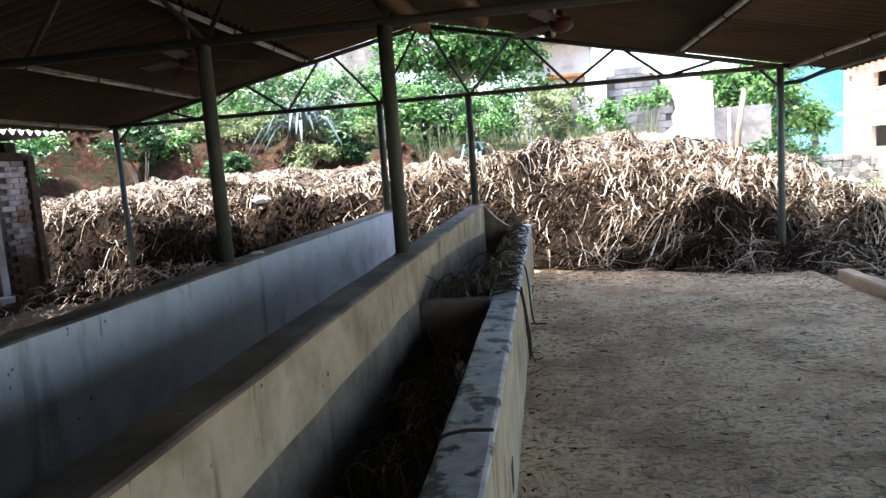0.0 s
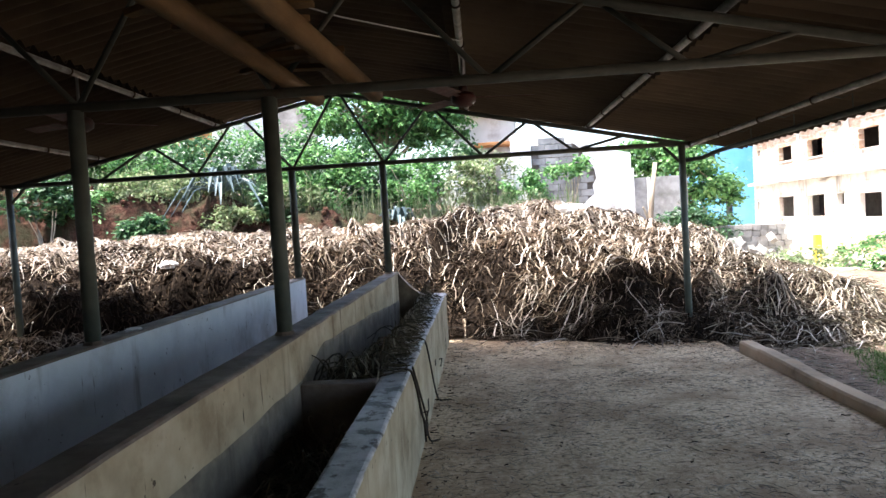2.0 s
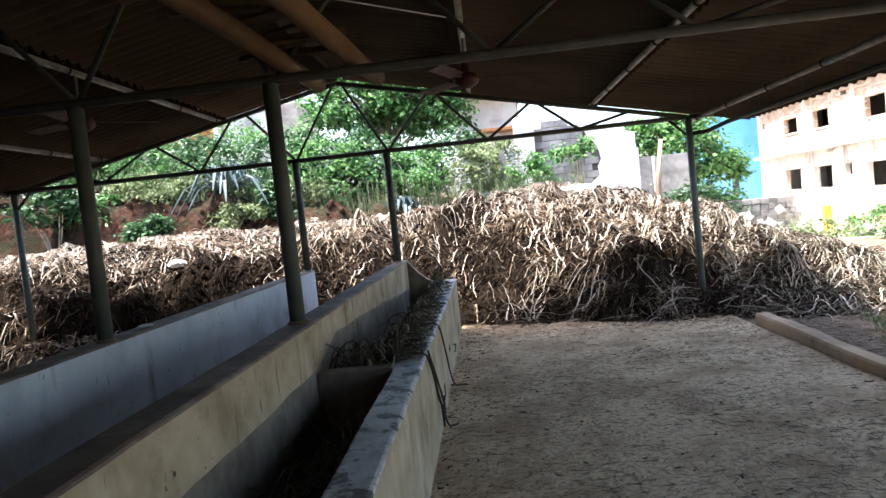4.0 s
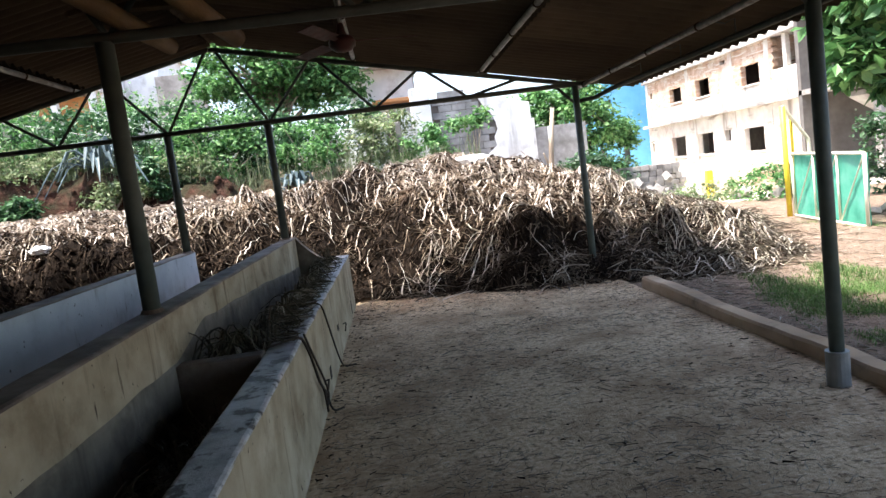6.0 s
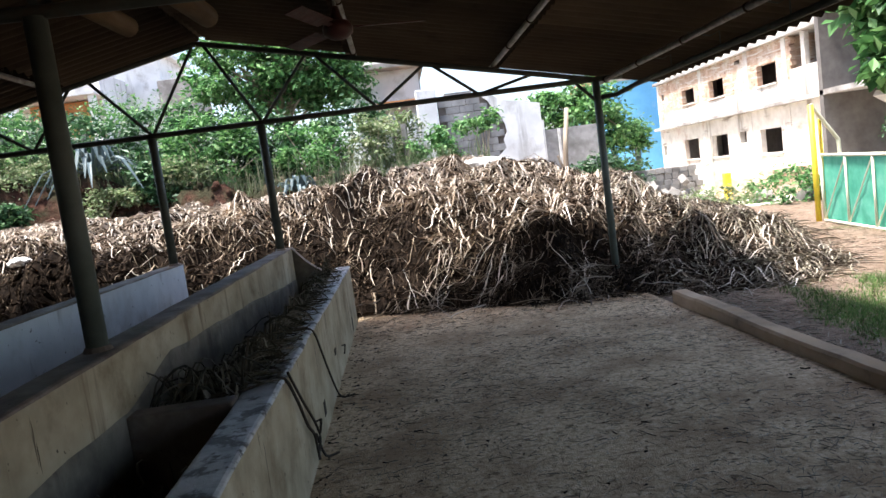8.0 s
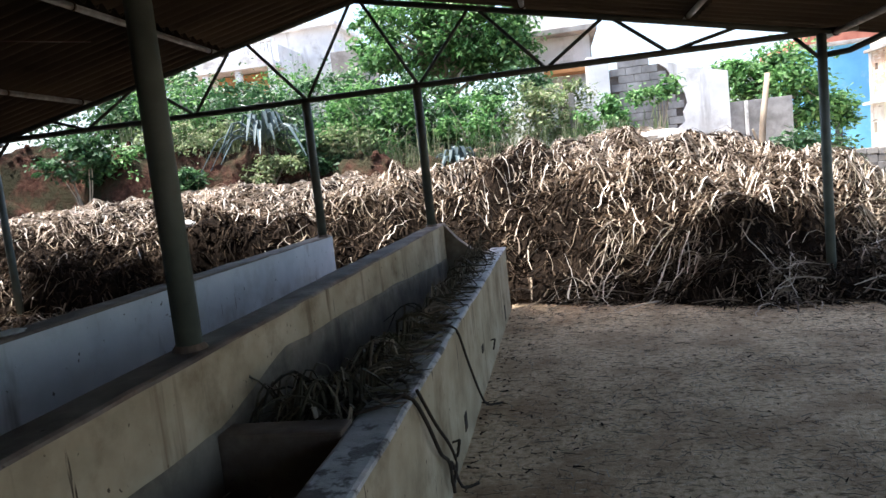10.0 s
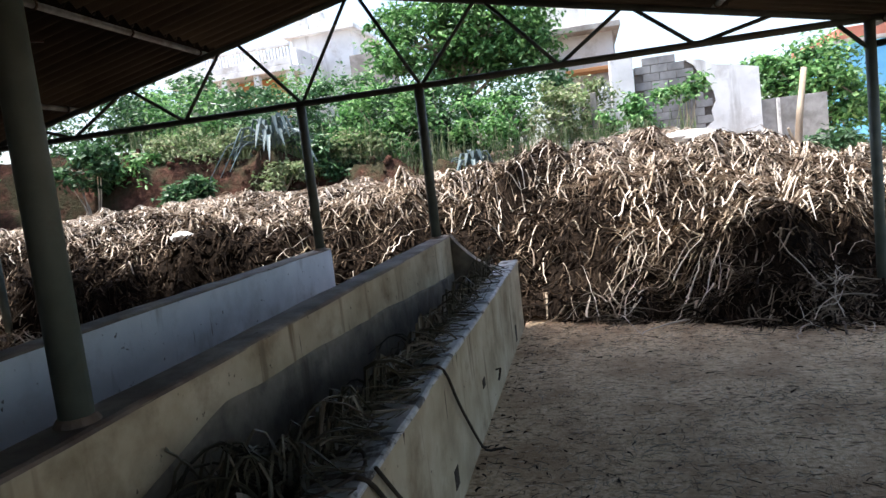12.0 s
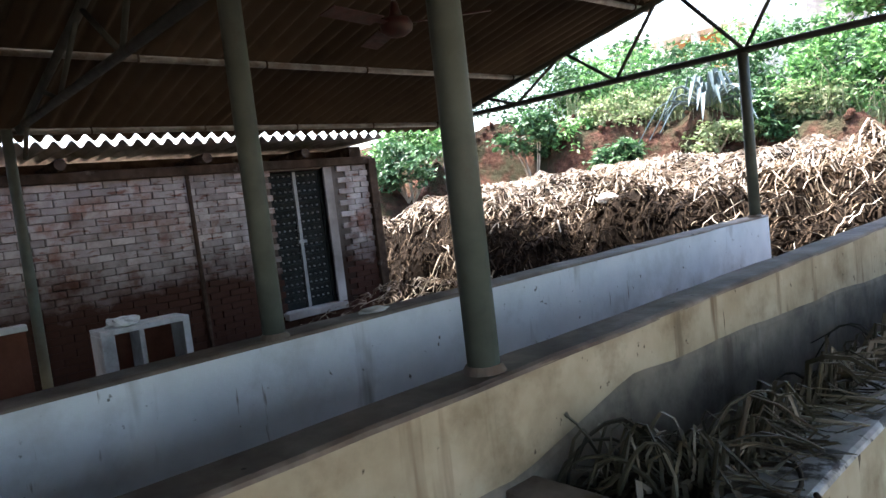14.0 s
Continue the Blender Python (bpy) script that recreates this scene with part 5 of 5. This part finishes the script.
jag = [(3.10, 3.72), (3.32, 3.55), (3.45, 3.30), (3.62, 3.12), (3.74, 2.85), (3.78, 2.62), (3.66, 2.40), (3.70, 2.15), (3.45, 1.95), (3.30, 1.70), (3.35, 0.2)]
out = jag + [(4.82, 0.2), (4.80, 3.30), (4.3, 3.42), (3.8, 3.50), (3.5, 3.66)]
fr = [bm.verts.new((x, RY - 0.135, z)) for x, z in out]
bk = [bm.verts.new((x, RY + 0.12, z)) for x, z in out]
bm.faces.new(fr)
bm.faces.new(bk[::-1])
for k in range(len(out)):
    bm.faces.new((fr[k], bk[k], bk[(k + 1) % len(out)], fr[(k + 1) % len(out)]))
part("plaster", bm, M_PLASTER, ruin, "broken sheet of white plaster")
part("pillar", box(1.30, 1.86, RY - 0.35, RY + 0.2, 0.2, 4.05, 0.03), M_PLASTER, ruin, "white plastered pillar")
part("pillar", box(0.95, 1.2, RY - 0.5, RY - 0.25, 0.8, 3.3, 0.03), M_PLASTER, ruin)
for r in range(18):
    for c in range(5):
        x = 2.1 + c * 0.4 + (0.2 if r % 2 else 0.0)
        z = 0.40 + r * 0.2
        lim = np.interp(z, [0.2, 1.7, 1.95, 2.4, 2.85, 3.3, 3.7, 3.9], [3.4, 3.35, 3.5, 3.7, 3.75, 3.5, 3.3, 2.6])
        if x + 0.1 < lim:
            ob = new("block", bme)
            ob.matrix_basis = pose(x, RY - 0.03, z)
            ob.parent = ruin
            ob.matrix_parent_inverse = Matrix.Translation((-3.2, -RY, 0))

old = thing("old_house", "old grey house with a projecting flat roof and broken parapet", "house", at=(0.3, 23, 1))
part("wall", holed("y", 22.6, 0.25, -0.5, 1.55, 0.6, 5.0, [(0.5, 1.0, 1.6, 3.3)]), M_PLASTER, old)
part("side_wall", box(1.35, 1.6, 22.85, 27.0, 0.6, 5.0), M_SLAB, old)
part("roof_slab", box(-0.7, 1.75, 22.0, 27.2, 5.0, 5.16, 0.02), M_SLAB, old)
part("parapet", box(-0.5, 0.9, 22.3, 22.5, 5.16, 5.75, 0.02), M_PLASTER, old)
part("stair_head", box(-0.5, 0.5, 24.0, 26.0, 5.16, 6.6, 0.03), M_PLASTER, old)
part("stair_head_slab", box(-0.7, 0.7, 23.8, 26.2, 6.6, 6.72, 0.02), M_SLAB, old)
part("awning", box(0.2, 1.5, 21.9, 22.6, 3.9, 4.0, 0.01), M_OCHRE, old, "ochre window shade")
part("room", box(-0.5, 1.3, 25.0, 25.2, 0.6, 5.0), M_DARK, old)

bw = thing("block_wall", "grey cement-block wall behind the heap", "wall", at=(7.3, 28, 0))
part("body", box(6.4, 8.6, 28, 28.2, -0.2, 2.9, 0.01), M_BLOCK, bw)
part("post", box(6.35, 6.5, 27.9, 28.1, -0.2, 3.3, 0.01), M_SHEET, bw)
part("post", box(7.0, 7.1, 27.85, 27.95, -0.2, 2.9, 0.01), M_SHEET, bw)
stump = thing("timber_pole", "leaning pale bark-stripped timber pole", "pole", at=(3.35, 13.2, 0))
part("trunk", tube([(3.26, 13.2, -0.2), (3.34, 13.2, 1.0), (3.40, 13.2, 1.7), (3.50, 13.2, 2.42)], 0.062, 9, None, 0.038), M_BARK, stump, smooth=True)
part("stub", tube([(3.36, 13.2, 1.3), (3.24, 13.15, 1.62)], 0.03, 7, None, 0.018), M_BARK, stump)
mk = thing("marker_post", "yellow painted marker post beside the yard", "post", at=(9.9, 20.2, -0.6))
part("shaft", box(9.66, 9.84, 20.1, 20.28, -0.8, 0.60, 0.02), M_YELLOW, mk)

# ---- low stone wall with rubble ----
sw = thing("stone_wall", "low grey rubble-stone wall with broken top", "stone wall", at=(10.3, 26.8, -0.2))
part("core", box(8.6, 11.65, 26.75, 27.05, -1.1, 0.72), M_MORTAR, sw)
rs = random.Random(17)
sb = box(-0.5, 0.5, -0.5, 0.5, -0.5, 0.5, 0.12)
sme = bpy.data.meshes.new("stone")
sb.to_mesh(sme)
sb.free()
sme.materials.append(M_STONE)
for r in range(-3, 5):
    x = 8.6
    while x < 11.7:
        w = rs.uniform(0.22, 0.42)
        ob = new("stone", sme)
        ob.matrix_basis = pose(x + w / 2, 26.78, -0.15 + r * 0.215 + rs.uniform(-0.02, 0.02), rs.uniform(-4, 4), rs.uniform(-5, 5), rs.uniform(-4, 4)) @ Matrix.Diagonal((w * 0.97, 0.28, 0.22 * rs.uniform(0.9, 1.1), 1))
        ob.parent = sw
        ob.matrix_parent_inverse = Matrix.Translation((-10.3, -26.8, 0.2))
        x += w
part("end_post", box(8.45, 8.65, 26.6, 26.95, -1.1, 1.15, 0.02), M_CREAMPAINT, sw)
settle(sw, 0.78)
for k in range(46):
    x, y = rs.uniform(7.1, 9.0), rs.uniform(19.4, 20.9)
    ob = new("rubble_stone", sme)
    s = rs.uniform(0.12, 0.32)
    ob.matrix_basis = pose(x, y, float(ground_z(np.array(x), np.array(y))) + s * 0.3 + 0.75 * max(0, 1 - abs(y - 20.7) / 1.1) * rs.random(), rs.uniform(0, 360), rs.uniform(0, 360), rs.uniform(0, 360)) @ Matrix.Diagonal((s, s * 0.8, s * 0.7, 1))
    tagged(ob, "broken grey stone from a tumbled rubble pile", "stone", "rubble pile")

# ---- unfinished building along the yard ----
BX = 16.8
ub = thing("unfinished_building", "unfinished limewashed brick building with empty window holes", "building", at=(BX, 32, -0.2))
low = [(36.95, 38.7, 0.82, 1.9), (33.8, 35.45, 0.82, 1.88), (32.03, 32.64, 1.34, 1.86), (29.2, 30.85, 0.76, 1.8), (41.2, 41.6, 1.2, 1.75), (24.3, 26.5, -0.4, 2.3)]
up = [(37.0, 38.5, 3.82, 4.6), (33.8, 35.3, 3.75, 4.62), (29.25, 30.75, 3.69, 4.56), (40.9, 41.3, 4.4, 4.75), (32.1, 32.6, 4.95, 5.15)]
part("ground_storey_wall", holed("x", BX, 0.25, 24.0, 41.7, -1.3, 2.68, low), M_LIME, ub)
part("floor_slab", box(BX - 0.35, BX + 8, 23.7, 42.0, 2.68, 2.84, 0.02), M_SLAB, ub)
part("upper_storey_wall", holed("x", BX, 0.25, 28.3, 41.7, 3.62, 5.35, [(b[0], b[1], max(b[2], 3.63), b[3]) for b in up if b[0] > 28.3]), M_BAREBRICK, ub, "bare brick upper wall")
part("plaster_band", holed("x", BX - 0.01, 0.25, 28.3, 41.7, 2.84, 3.62, []), M_LIME, ub, "cream plastered band under the windows")
part("terrace_parapet", box(BX, BX + 0.2, 24.0, 28.3, 2.84, 4.02, 0.01), M_LIME, ub, "plastered terrace parapet")
part("terrace_back_wall", box(BX + 2.6, BX + 2.8, 24.2, 28.3, 2.84, 5.35), M_DARK, ub)
part("terrace_cross_wall", box(BX + 0.25, BX + 3.4, 28.3, 28.5, 2.84, 5.35), M_BAREBRICK, ub)
for r in range(9):
    part("toothed_brick", box(BX + 0.01, BX + 0.24, 28.3 - (0.16 if r % 2 else 0.06), 28.3, 4.03 + r * 0.145, 4.17 + r * 0.145), M_BAREBRICK, ub)
for y in (27.35, 25.7):
    part("terrace_column", box(BX + 0.01, BX + 0.2, y - 0.12, y + 0.12, 4.02, 5.34), M_LIME, ub)
part("brick_stub", box(BX - 1.6, BX - 0.02, 27.4, 28.3, -1.4, 0.15, 0.02), M_BAREBRICK, ub, "low broken brick wall")
part("brick_plinth", box(BX - 0.05, BX - 0.004, 28.6, 35.5, -1.3, -0.35), M_BAREBRICK, ub, "bare brick foot of the wall")
part("roof_slab", box(BX - 0.25, BX + 8, 23.8, 41.9, 5.35, 5.5, 0.02), M_SLAB, ub)
for y in (41.7, 36.2, 31.6, 28.6, 24.2):
    part("column", box(BX - 0.03, BX + 0.28, y - 0.15, y + 0.15, -0.3, 5.34), M_LIME, ub)
part("top_storey_wall", holed("x", BX, 0.25, 24.0, 30.5, 5.5, 8.2, [(24.6, 25.8, 6.2, 7.5), (27.2, 28.6, 6.2, 7.5)]), M_LIME, ub)
part("parapet", box(BX, BX + 0.2, 30.5, 41.7, 5.5, 5.9, 0.01), M_LIME, ub)
part("end_wall", box(BX + 0.25, BX + 8, 41.45, 41.7, -0.3, 5.35), M_LIME, ub)
part("near_wall", holed("y", 24.0, 0.25, BX + 0.25, BX + 8, -1.3, 8.2, [(BX + 0.6, BX + 3.2, 0.0, 2.4), (BX + 3.6, BX + 7.6, 0.0, 2.4), (BX + 0.6, BX + 3.2, 3.1, 5.2), (BX + 3.6, BX + 7.6, 3.1, 5.2), (BX + 0.6, BX + 7.6, 5.8, 8.0)]), M_SLAB, ub)
part("inner_wall", box(BX + 3.5, BX + 3.7, 24.3, 41.4, -0.3, 8.0), M_DARK, ub, "bare wall inside, coloured dark for the unlit rooms")
for b in low + up:
    if b[1] - b[0] > 1 and b[2] > 0:
        part("window_sill", box(BX - 0.07, BX + 0.0, b[0] - 0.08, b[1] + 0.08, b[2] - 0.07, b[2], 0.005), M_LIME, ub)
# bare concrete frame behind the tree
cf = thing("concrete_frame", "bare concrete frame building with a sloping stair", "building", at=(22, 24, -0.2))
for x in (15.5, 18.5, 21.5):
    for y in (20.5,):
        part("column", box(x - 0.15, x + 0.15, y - 0.15, y + 0.15, -0.3, 6.4, 0.01), M_SLAB, cf)
part("slab", box(15.0, 22.5, 20.2, 23.8, 2.6, 2.78, 0.01), M_SLAB, cf)
part("slab", box(15.0, 22.5, 20.2, 23.8, 5.6, 5.78, 0.01), M_SLAB, cf)
part("rear_wall", box(15.0, 22.5, 23.6, 23.8, -0.3, 5.6), M_DARK, cf)
bm = box(-2.2, 2.2, -0.6, 0.6, -0.1, 0.1)
bmesh.ops.transform(bm, verts=bm.verts, matrix=pose(17.6, 21.6, 1.2, 0, 32, 0))
part("stair_slab", bm, M_SLAB, cf)



settle(ub, 0.85)
settle(cf, 0.85)

# ---- blue house ----
bh = thing("blue_house", "sky-blue painted house with a flat roof and faded red top", "house", at=(17, 45, -0.2))
part("wall", holed("y", 45.0, 0.25, 14.6, 19.5, -0.3, 6.3, [(16.2, 16.7, 0.6, 2.4), (15.2, 15.7, 4.4, 5.0)]), M_BLUE, bh)
part("side_wall", box(14.6, 14.85, 45.25, 54, -0.3, 6.3), M_BLUE, bh)
part("roof_slab", box(14.3, 19.7, 44.6, 54.2, 6.3, 6.5, 0.02), M_SLAB, bh)
part("roof_top", box(14.9, 19.3, 45.2, 54, 6.5, 7.2, 0.03), M_TILE, bh, "faded red roof top")
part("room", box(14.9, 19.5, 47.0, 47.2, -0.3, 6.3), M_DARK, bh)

settle(bh, 0.85)

# ---- white house on the left height ----
wh = thing("white_house", "white two-level house with balcony and roof parapets", "house", at=(-12, 31, 3))
part("wall", holed("y", 31.0, 0.25, -16.5, -11.2, 3.0, 7.9, [(-15.4, -14.6, 5.4, 6.7)]), M_PLASTER, wh)
part("balcony_wall", box(-14.0, -11.4, 30.7, 30.98, 4.6, 6.7), M_OCHRE, wh, "ochre painted balcony back wall")
part("balcony_slab", box(-16.8, -10.9, 29.6, 31.0, 6.75, 7.0, 0.02), M_PLASTER, wh)
part("balcony_parapet", box(-16.8, -10.9, 29.6, 29.75, 7.0, 7.28, 0.02), M_PLASTER, wh)
for k in range(40):
    x = -16.72 + k * 0.148
    part("baluster", tube([(x, 29.68, 7.28), (x, 29.68, 7.42), (x, 29.68, 7.72)], 0.045, 6, None, 0.03), M_PLASTER, wh)
part("hand_rail", box(-16.8, -10.9, 29.58, 29.78, 7.72, 7.86, 0.02), M_PLASTER, wh)
for x in (-14.1, -12.6, -11.1):
    part("pillar", box(x - 0.13, x + 0.13, 29.7, 29.96, 3.0, 6.75, 0.02), M_PLASTER, wh)
part("rear_block", holed("y", 34.0, 4.0, -12.6, -9.6, 3.0, 9.0, []), M_PLASTER, wh)
part("rear_parapet", box(-12.9, -9.3, 33.6, 38.3, 9.0, 9.2, 0.02), M_PLASTER, wh)
part("end_wall", box(-11.5, -11.2, 31.25, 33.9, 3.0, 7.9), M_PLASTER, wh)
part("lean_to", box(-9.5, -8.0, 33.0, 36.0, 3.0, 7.6, 0.02), M_SLAB, wh)
for x in (-12.2, -11.3):
    tk = thing("water_tank", "pale round rooftop water tank", "water tank", "roof tanks", at=(x, 34.6, 9.2))
    part("drum", tube([(x, 34.6, 9.2), (x, 34.6, 10.1), (x, 34.6, 10.25)], 0.38, 16, None, 0.2), M_SHEET, tk, smooth=True)

# ---- gate ----
gate = thing("yard_gate", "open gate frame covered with green shade net", "gate", at=(7.7, 11.9, -0.2))
A, B = Vector((7.47, 10.55, -0.16)), Vector((7.95, 13.15, -0.16))
u = (B - A).normalized()
ha, hb = 1.13, 1.17
ring = [A, B, B + Vector((0, 0, hb)), A + Vector((0, 0, ha))]
for i in range(4):
    part("frame_bar", tube([ring[i], ring[(i + 1) % 4]], 0.028, 8), M_CREAMPAINT, gate, smooth=True)
for f in (0.33, 0.66):
    part("frame_bar", tube([A.lerp(B, f), A.lerp(B, f) + Vector((0, 0, ha + (hb - ha) * f))], 0.02, 8), M_CREAMPAINT, gate, smooth=True)
for a, b in ((0.0, 0.33), (0.33, 0.66), (0.66, 1.0)):
    part("diagonal", tube([A.lerp(B, a) + Vector((0, 0, ha)), A.lerp(B, b)], 0.014, 6), M_CREAMPAINT, gate)
bm = bmesh.new()
side = Vector((u.y, -u.x, 0))
rows_ = []
for i in range(41):
    f = i / 40
    q = A.lerp(B, f) + side * (0.04 + 0.02 * float(vnoise(f * 9, 1.0, 3)))
    h = ha + (hb - ha) * f
    rows_.append([bm.verts.new(q + Vector((0, 0, h * k / 8)) + side * 0.03 * float(vnoise(f * 14, k * 0.7, 2))) for k in range(9)])
for p0, p1 in zip(rows_, rows_[1:]):
    for k in range(8):
        bm.faces.new((p0[k], p0[k + 1], p1[k + 1], p1[k]))
part("shade_net", bm, M_NET, gate, "sagging green shade net", True)
gp = thing("gate_post", "yellow and white gate post with a slanting stay", "gate post", at=(7.95, 13.25, -0.2))
part("shaft", tube([(7.90, 13.25, -0.3), (7.90, 13.25, 1.92)], 0.05, 10), M_YELLOW, gp, smooth=True)
part("stay", tube([(7.90, 13.25, 1.92), (8.35, 13.22, 1.25), (8.40, 13.2, -0.2)], 0.035, 8), M_CREAMPAINT, gp)
part("shaft", tube([(8.08, 13.3, -0.3), (8.08, 13.3, 1.65)], 0.03, 10), M_YELLOW, gp, smooth=True)

# stones at the gate and along the hedge
for x, y, s in ((8.6, 11.9, 0.16), (9.0, 12.1, 0.2), (8.3, 12.6, 0.14), (10.4, 17.6, 0.4), (9.7, 18.3, 0.35), (10.9, 18.0, 0.3)):
    ob = new("stone", sme)
    ob.matrix_basis = pose(x, y, -0.19 + s * 0.25, 20, 35, x * 50) @ Matrix.Diagonal((s * 1.4, s, s * 0.7, 1))
    tagged(ob, "loose pale stone lying beside the gate", "stone", "loose stones")
cb = bmesh.new()
bmesh.ops.create_icosphere(cb, subdivisions=2, radius=0.5)
for v in cb.verts:
    v.co *= 1.0 + 0.45 * float(vnoise(v.co.x * 3.1 + 5, v.co.y * 3.1 + v.co.z * 4.3, 2))
clod = bpy.data.meshes.new("earth_clod")
cb.to_mesh(clod)
cb.free()
clod.materials.append(M_RED)
rs = random.Random(41)
for i in range(150):
    x, y, s = rs.uniform(-11, -2.2), rs.uniform(14.0, 15.3), rs.uniform(0.03, 0.15)
    ob = new("earth_clod", clod)
    ob.matrix_basis = pose(x, y, float(ground_z(np.array(x), np.array(y))) + s * 0.15, 30 * i, 47 * i, 61 * i) @ Matrix.Diagonal((s * 1.2, s, s * 0.8, 1))
    tagged(ob, "red earth clod lying on the bank", "earth clod", "earth clods")

# ---- bricks of the hut front, last ----
bb = box(-0.05, 0.05, -0.111, 0.111, -0.0333, 0.0333, 0.007)
bkm = bpy.data.meshes.new("brick")
bb.to_mesh(bkm)
bb.free()
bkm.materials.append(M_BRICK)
rs = random.Random(29)
inv = Matrix.Translation((-HX, -5.5, 0))
rest = bmesh.new()
count = 0
for r in range(28):
    z = -0.02 + r * 0.0715
    y = HY1 - 0.05 - (0.115 if r % 2 else 0.0)
    while y > 2.4:
        if not (z > 0.22 and 6.96 < y < 7.98):
            m = pose(HX - 0.04 + rs.uniform(-0.006, 0.006), y, z, rs.uniform(-1, 1), rs.uniform(-1, 1), rs.uniform(-1.5, 1.5)) @ Matrix.Diagonal((1, rs.uniform(0.96, 1.01), rs.uniform(0.95, 1.05), 1))
            if 4.0 < y and count < 300 and z > 0.5:
                ob = new("brick", bkm)
                ob.parent = hut
                ob.matrix_parent_inverse = inv
                ob.matrix_basis = m
                count += 1
            else:
                bmesh.ops.create_cube(rest, size=1.0, matrix=m @ Matrix.Diagonal((0.1, 0.222, 0.0666, 1)))
        y -= 0.228
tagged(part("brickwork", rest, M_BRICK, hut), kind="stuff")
